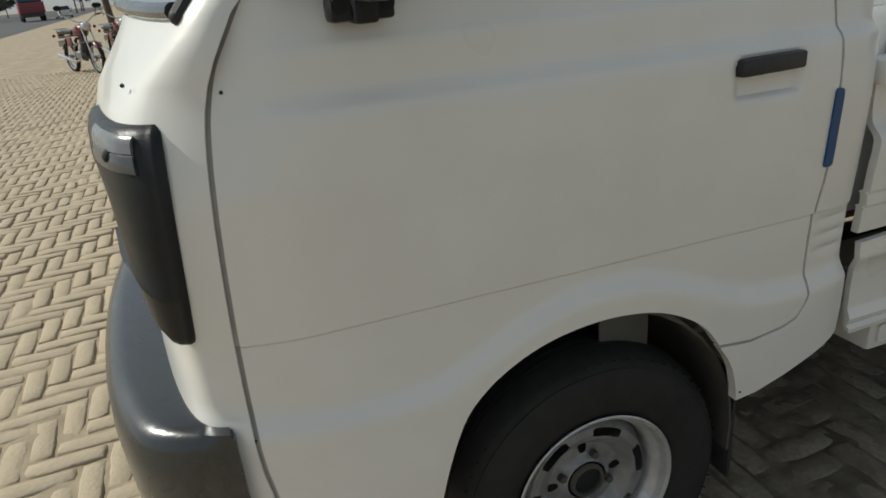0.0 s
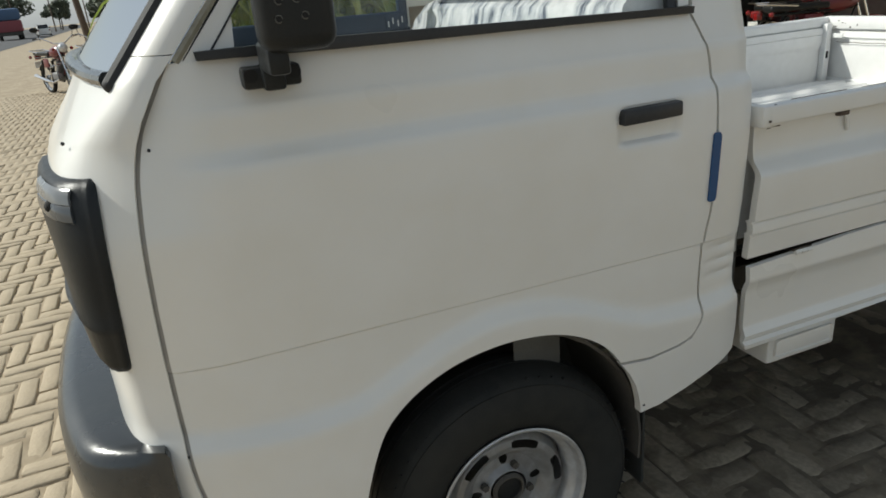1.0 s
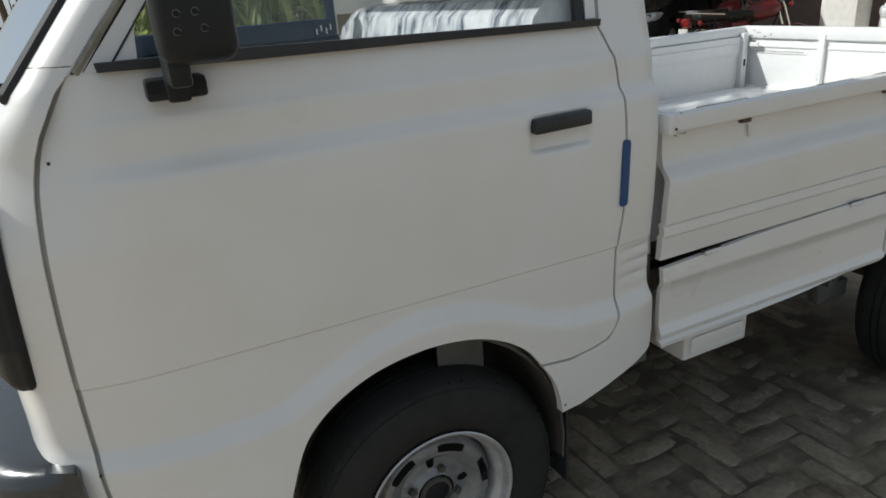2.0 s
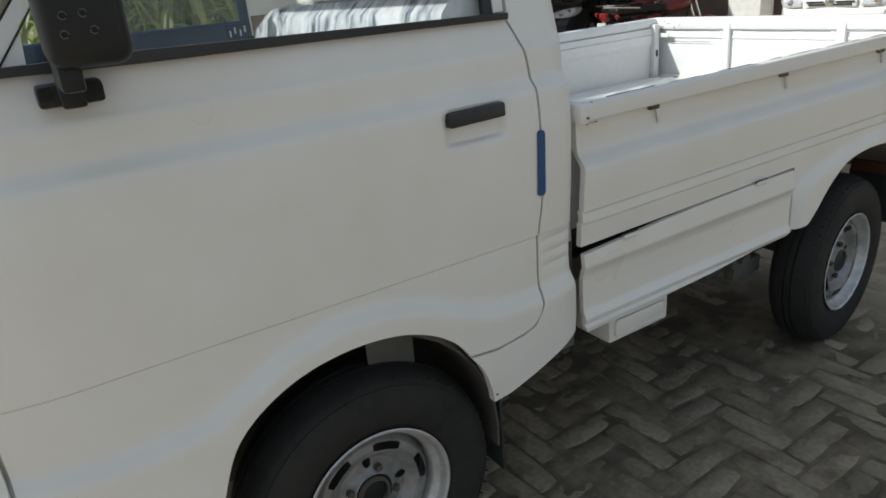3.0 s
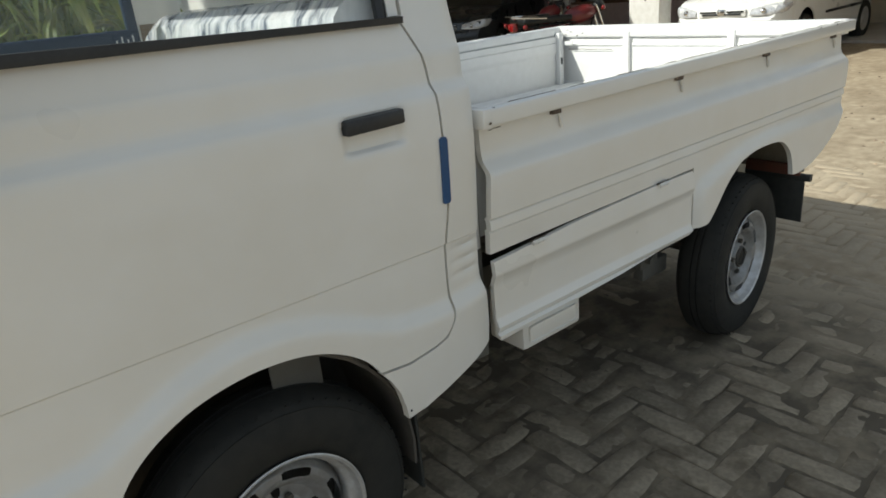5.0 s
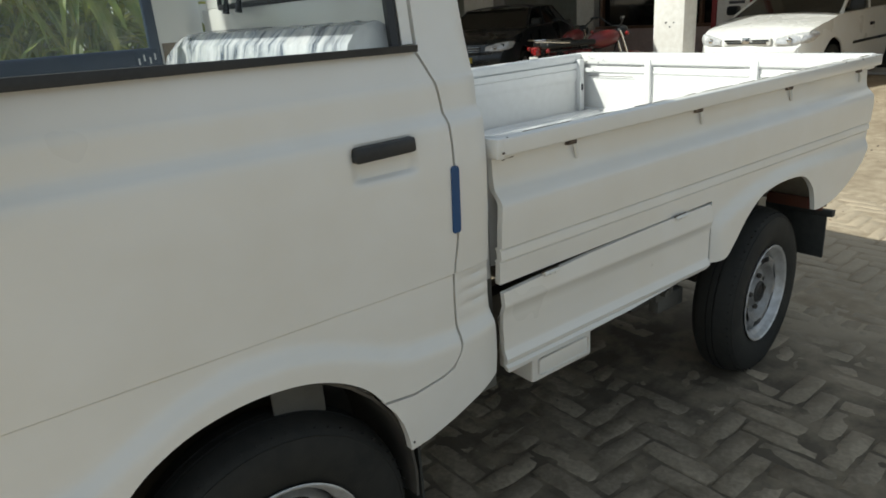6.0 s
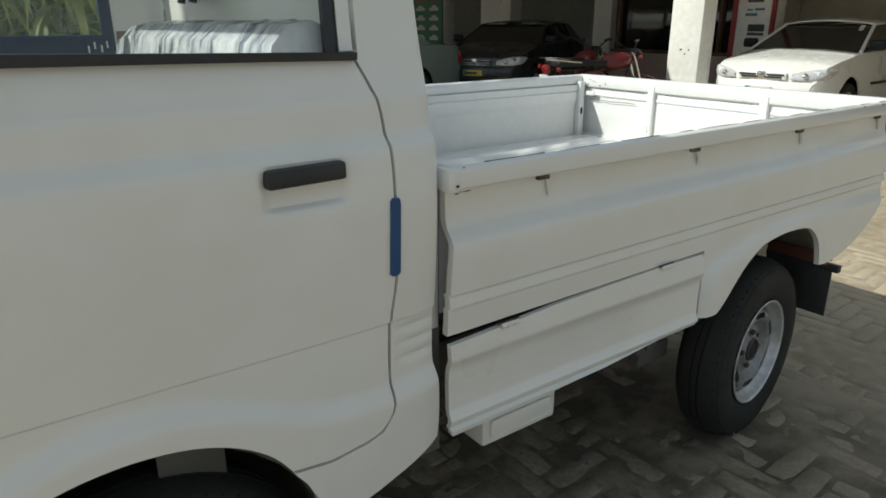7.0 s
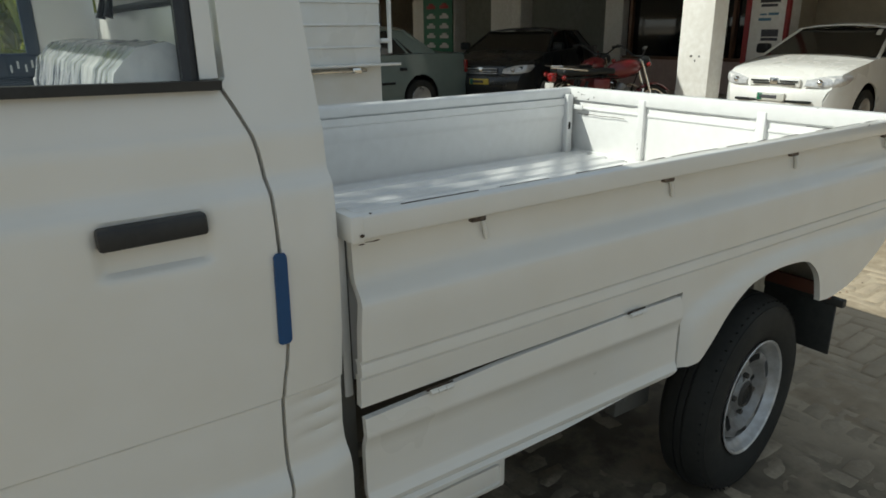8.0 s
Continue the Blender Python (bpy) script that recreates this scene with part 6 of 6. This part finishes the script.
def tree(at, h, r0, seedv, n=420, leaf=0.16, label="dusty green roadside tree with an uneven crown", crown=0.45):
    r = random.Random(seedv)
    c = thing("tree", label, "tree", at)
    bm = bmesh.new()
    top = Vector((r.uniform(-0.3, 0.3), r.uniform(-0.3, 0.3), h * 0.62))
    tube(bm, [(0, 0, -0.1), top * 0.4 + Vector((0.05 * h * 0.3, 0, 0)), top], [h * 0.028, h * 0.02, h * 0.010], 9)
    ends = []
    for k in range(8):
        a = 2 * math.pi * k / 8 + r.uniform(-0.3, 0.3)
        s = top * r.uniform(0.5, 0.95)
        e = s + Vector((math.cos(a), math.sin(a), r.uniform(0.3, 1.1))) * r0 * r.uniform(0.5, 0.95)
        tube(bm, [s, s.lerp(e, 0.5) + Vector((0, 0, 0.08 * h)), e], [h * 0.010, h * 0.007, h * 0.003], 6)
        ends.append(e)
    part("trunk", bm, M["bark"], c)
    verts, faces = [], []
    blobs = [(e, r0 * r.uniform(0.3, 0.5)) for e in ends] + [(top + Vector((0, 0, h * 0.22)), r0 * 0.45)]
    for k in range(n):
        ce, rad = blobs[k % len(blobs)]
        d = Vector((r.gauss(0, 1), r.gauss(0, 1), r.gauss(0, 0.8))).normalized() * rad * r.uniform(0.45, 1.1)
        p = ce + d
        u = Vector((r.gauss(0, 1), r.gauss(0, 1), r.gauss(0, 1))).normalized()
        v = u.orthogonal().normalized()
        s = leaf * r.uniform(0.6, 1.5)
        i = len(verts)
        verts += [p - u * s, p + v * s * 0.5, p + u * s, p - v * s * 0.5]
        faces.append((i, i + 1, i + 2, i + 3))
    me = bpy.data.meshes.new("crown")
    me.from_pydata(verts, [], faces)
    me.materials.append(M["foliage"])
    ob = new("crown", me)
    ob.parent = c
    return c


rt = random.Random(21)
for i in range(26):
    tree((-70 + i * 4.2 + rt.uniform(-1.5, 1.5), 165 + rt.uniform(-20, 40) + 0.6 * i, 0), rt.uniform(4.2, 7.0), rt.uniform(2.2, 3.4), 300 + i, 900, 0.42)
for i in range(5):
    p = thing("utility_pole", "thin grey roadside pole", "pole", (-34 + i * 5.2, 128 + 7 * i, 0), 0, "poles along the road")
    bm = bmesh.new()
    tube(bm, [(0, 0, -0.2), (0, 0, 7.2)], [0.14, 0.09], 8)
    part("shaft", bm, M["bark"], p)
    part("crossarm", boxes(((-0.7, -0.05, 6.7), (0.7, 0.05, 6.8))), M["bark"], p)
lean = thing("leaning_trunk", "dark leaning tree trunk behind the motorcycles", "tree trunk", (-2.15, 19.0, 0))
bm = bmesh.new()
tube(bm, [(0, 0, -0.1), (-0.08, 0, 1.2), (-0.20, 0.1, 2.6), (-0.36, 0.2, 4.5)], [0.10, 0.085, 0.07, 0.05], 10)
part("trunk", bm, M["bark"], lean)
bt = thing("roadside_building", "low plain roadside building in the haze", "building", (-33, 120, 0))
part("wall", boxes(((-6, -3, 0), (6, 3, 4.2)), bevel=0.05), M["concrete"], bt)
part("roof", boxes(((-6.3, -3.3, 4.2), (6.3, 3.3, 4.5)), bevel=0.05), M["concrete"], bt)

# unseen tree, added so that its leafy branches dapple the cargo bed
def shade_tree(at, reach, seedv):
    r = random.Random(seedv)
    c = thing("tree", "unseen tree added to dapple the cargo bed with its sparse bough", "tree", at)
    bm = bmesh.new()
    fork = Vector((0.3, -0.2, 2.9))
    tube(bm, [(0, 0, -0.1), (0.1, 0, 1.5), fork], [0.16, 0.13, 0.10], 10)
    ends = []
    for k in range(7):
        e = Vector(reach) + Vector((r.uniform(-0.14, 0.14), r.uniform(-0.8, 0.6), r.uniform(-0.14, 0.14)))
        tube(bm, [fork, fork.lerp(e, 0.5) + Vector((0, 0, 0.5)), e], [0.05, 0.03, 0.008], 7)
        ends.append(e)
    part("trunk", bm, M["bark"], c)
    verts, faces = [], []
    for k in range(620):
        p = ends[k % len(ends)] + Vector((r.gauss(0, 0.12), r.gauss(0, 0.2), r.gauss(0, 0.10)))
        u = Vector((r.gauss(0, 1), r.gauss(0, 1), r.gauss(0, 0.6))).normalized()
        v = u.orthogonal().normalized()
        s = 0.055 * r.uniform(0.6, 1.4)
        i = len(verts)
        verts += [p - u * s, p + v * s * 0.45, p + u * s, p - v * s * 0.45]
        faces.append((i, i + 1, i + 2, i + 3))
    me = bpy.data.meshes.new("crown")
    me.from_pydata(verts, [], faces)
    me.materials.append(M["foliage"])
    ob = new("crown", me)
    ob.parent = c


shade_tree((0.35, 4.7, 0), (-2.86, -1.80, 4.55), 5)


# bricks: nearest ones single, the rest joined
rng = random.Random(5)
kinds = []
for i in range(10):
    me = bpy.data.meshes.new("brick")
    me.from_pydata(brick_verts(rng), [], BF)
    me.materials.append(M["brick"])
    me.shade_smooth()
    me.set_sharp_from_angle(angle=radians(50))
    kinds.append(me)
paving = tagged(new("paving"), "herringbone paving of sandy on-edge bricks", "paving", kind="structure")
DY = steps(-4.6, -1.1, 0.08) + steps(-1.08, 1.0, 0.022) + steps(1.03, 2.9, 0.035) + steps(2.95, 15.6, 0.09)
# dark joint colour along the pickup's length adds to its shade; sand beyond
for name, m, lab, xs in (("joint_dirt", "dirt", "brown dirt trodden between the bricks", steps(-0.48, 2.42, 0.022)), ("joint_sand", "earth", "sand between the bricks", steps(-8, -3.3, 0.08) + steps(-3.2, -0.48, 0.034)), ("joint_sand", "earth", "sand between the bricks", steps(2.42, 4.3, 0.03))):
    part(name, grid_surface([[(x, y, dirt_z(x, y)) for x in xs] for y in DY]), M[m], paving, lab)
verts, faces = [], []
near = 0
for X, Y, v in sorted(brick_list(-8.0, 4.4, -4.5, 15.5), key=lambda b: abs(b[0] - 1.5) + abs(b[1] + 0.15) * 1.2):
    a = TURN + (math.pi / 2 if v else 0) + (rng.random() - 0.5) * 0.085
    z = (rng.random() - 0.5) * 0.007 + 0.003 * math.sin(X * 2.1 + Y * 1.3)
    if near < 300 and -0.6 < Y:
        near += 1
        ob = new("brick", kinds[rng.randrange(10)])
        ob.matrix_world = Matrix.Translation((X, Y, z)) @ Matrix.Rotation(a, 4, "Z") @ Matrix.Rotation((rng.random() - 0.5) * 0.05, 4, "X") @ Matrix.Rotation((rng.random() - 0.5) * 0.025, 4, "Y")
        ob.parent = paving
        continue
    c, s = math.cos(a), math.sin(a)
    n = len(verts)
    rough = 1.9 if X < -0.35 else 1.0
    tx, ty = (rng.random() - 0.5) * 0.025 * rough, (rng.random() - 0.5) * 0.05 * rough
    for x, y, h in brick_verts(rng, 0.013 if X < -0.35 else 0.006):
        h += tx * x + ty * y
        verts.append((X + c * x - s * y, Y + s * x + c * y, z + h))
    faces += [tuple(n + i for i in f) for f in BF]
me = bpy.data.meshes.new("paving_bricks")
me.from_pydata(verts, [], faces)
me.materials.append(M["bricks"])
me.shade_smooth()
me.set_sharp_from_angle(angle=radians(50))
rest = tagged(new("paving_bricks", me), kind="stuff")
rest.parent = paving
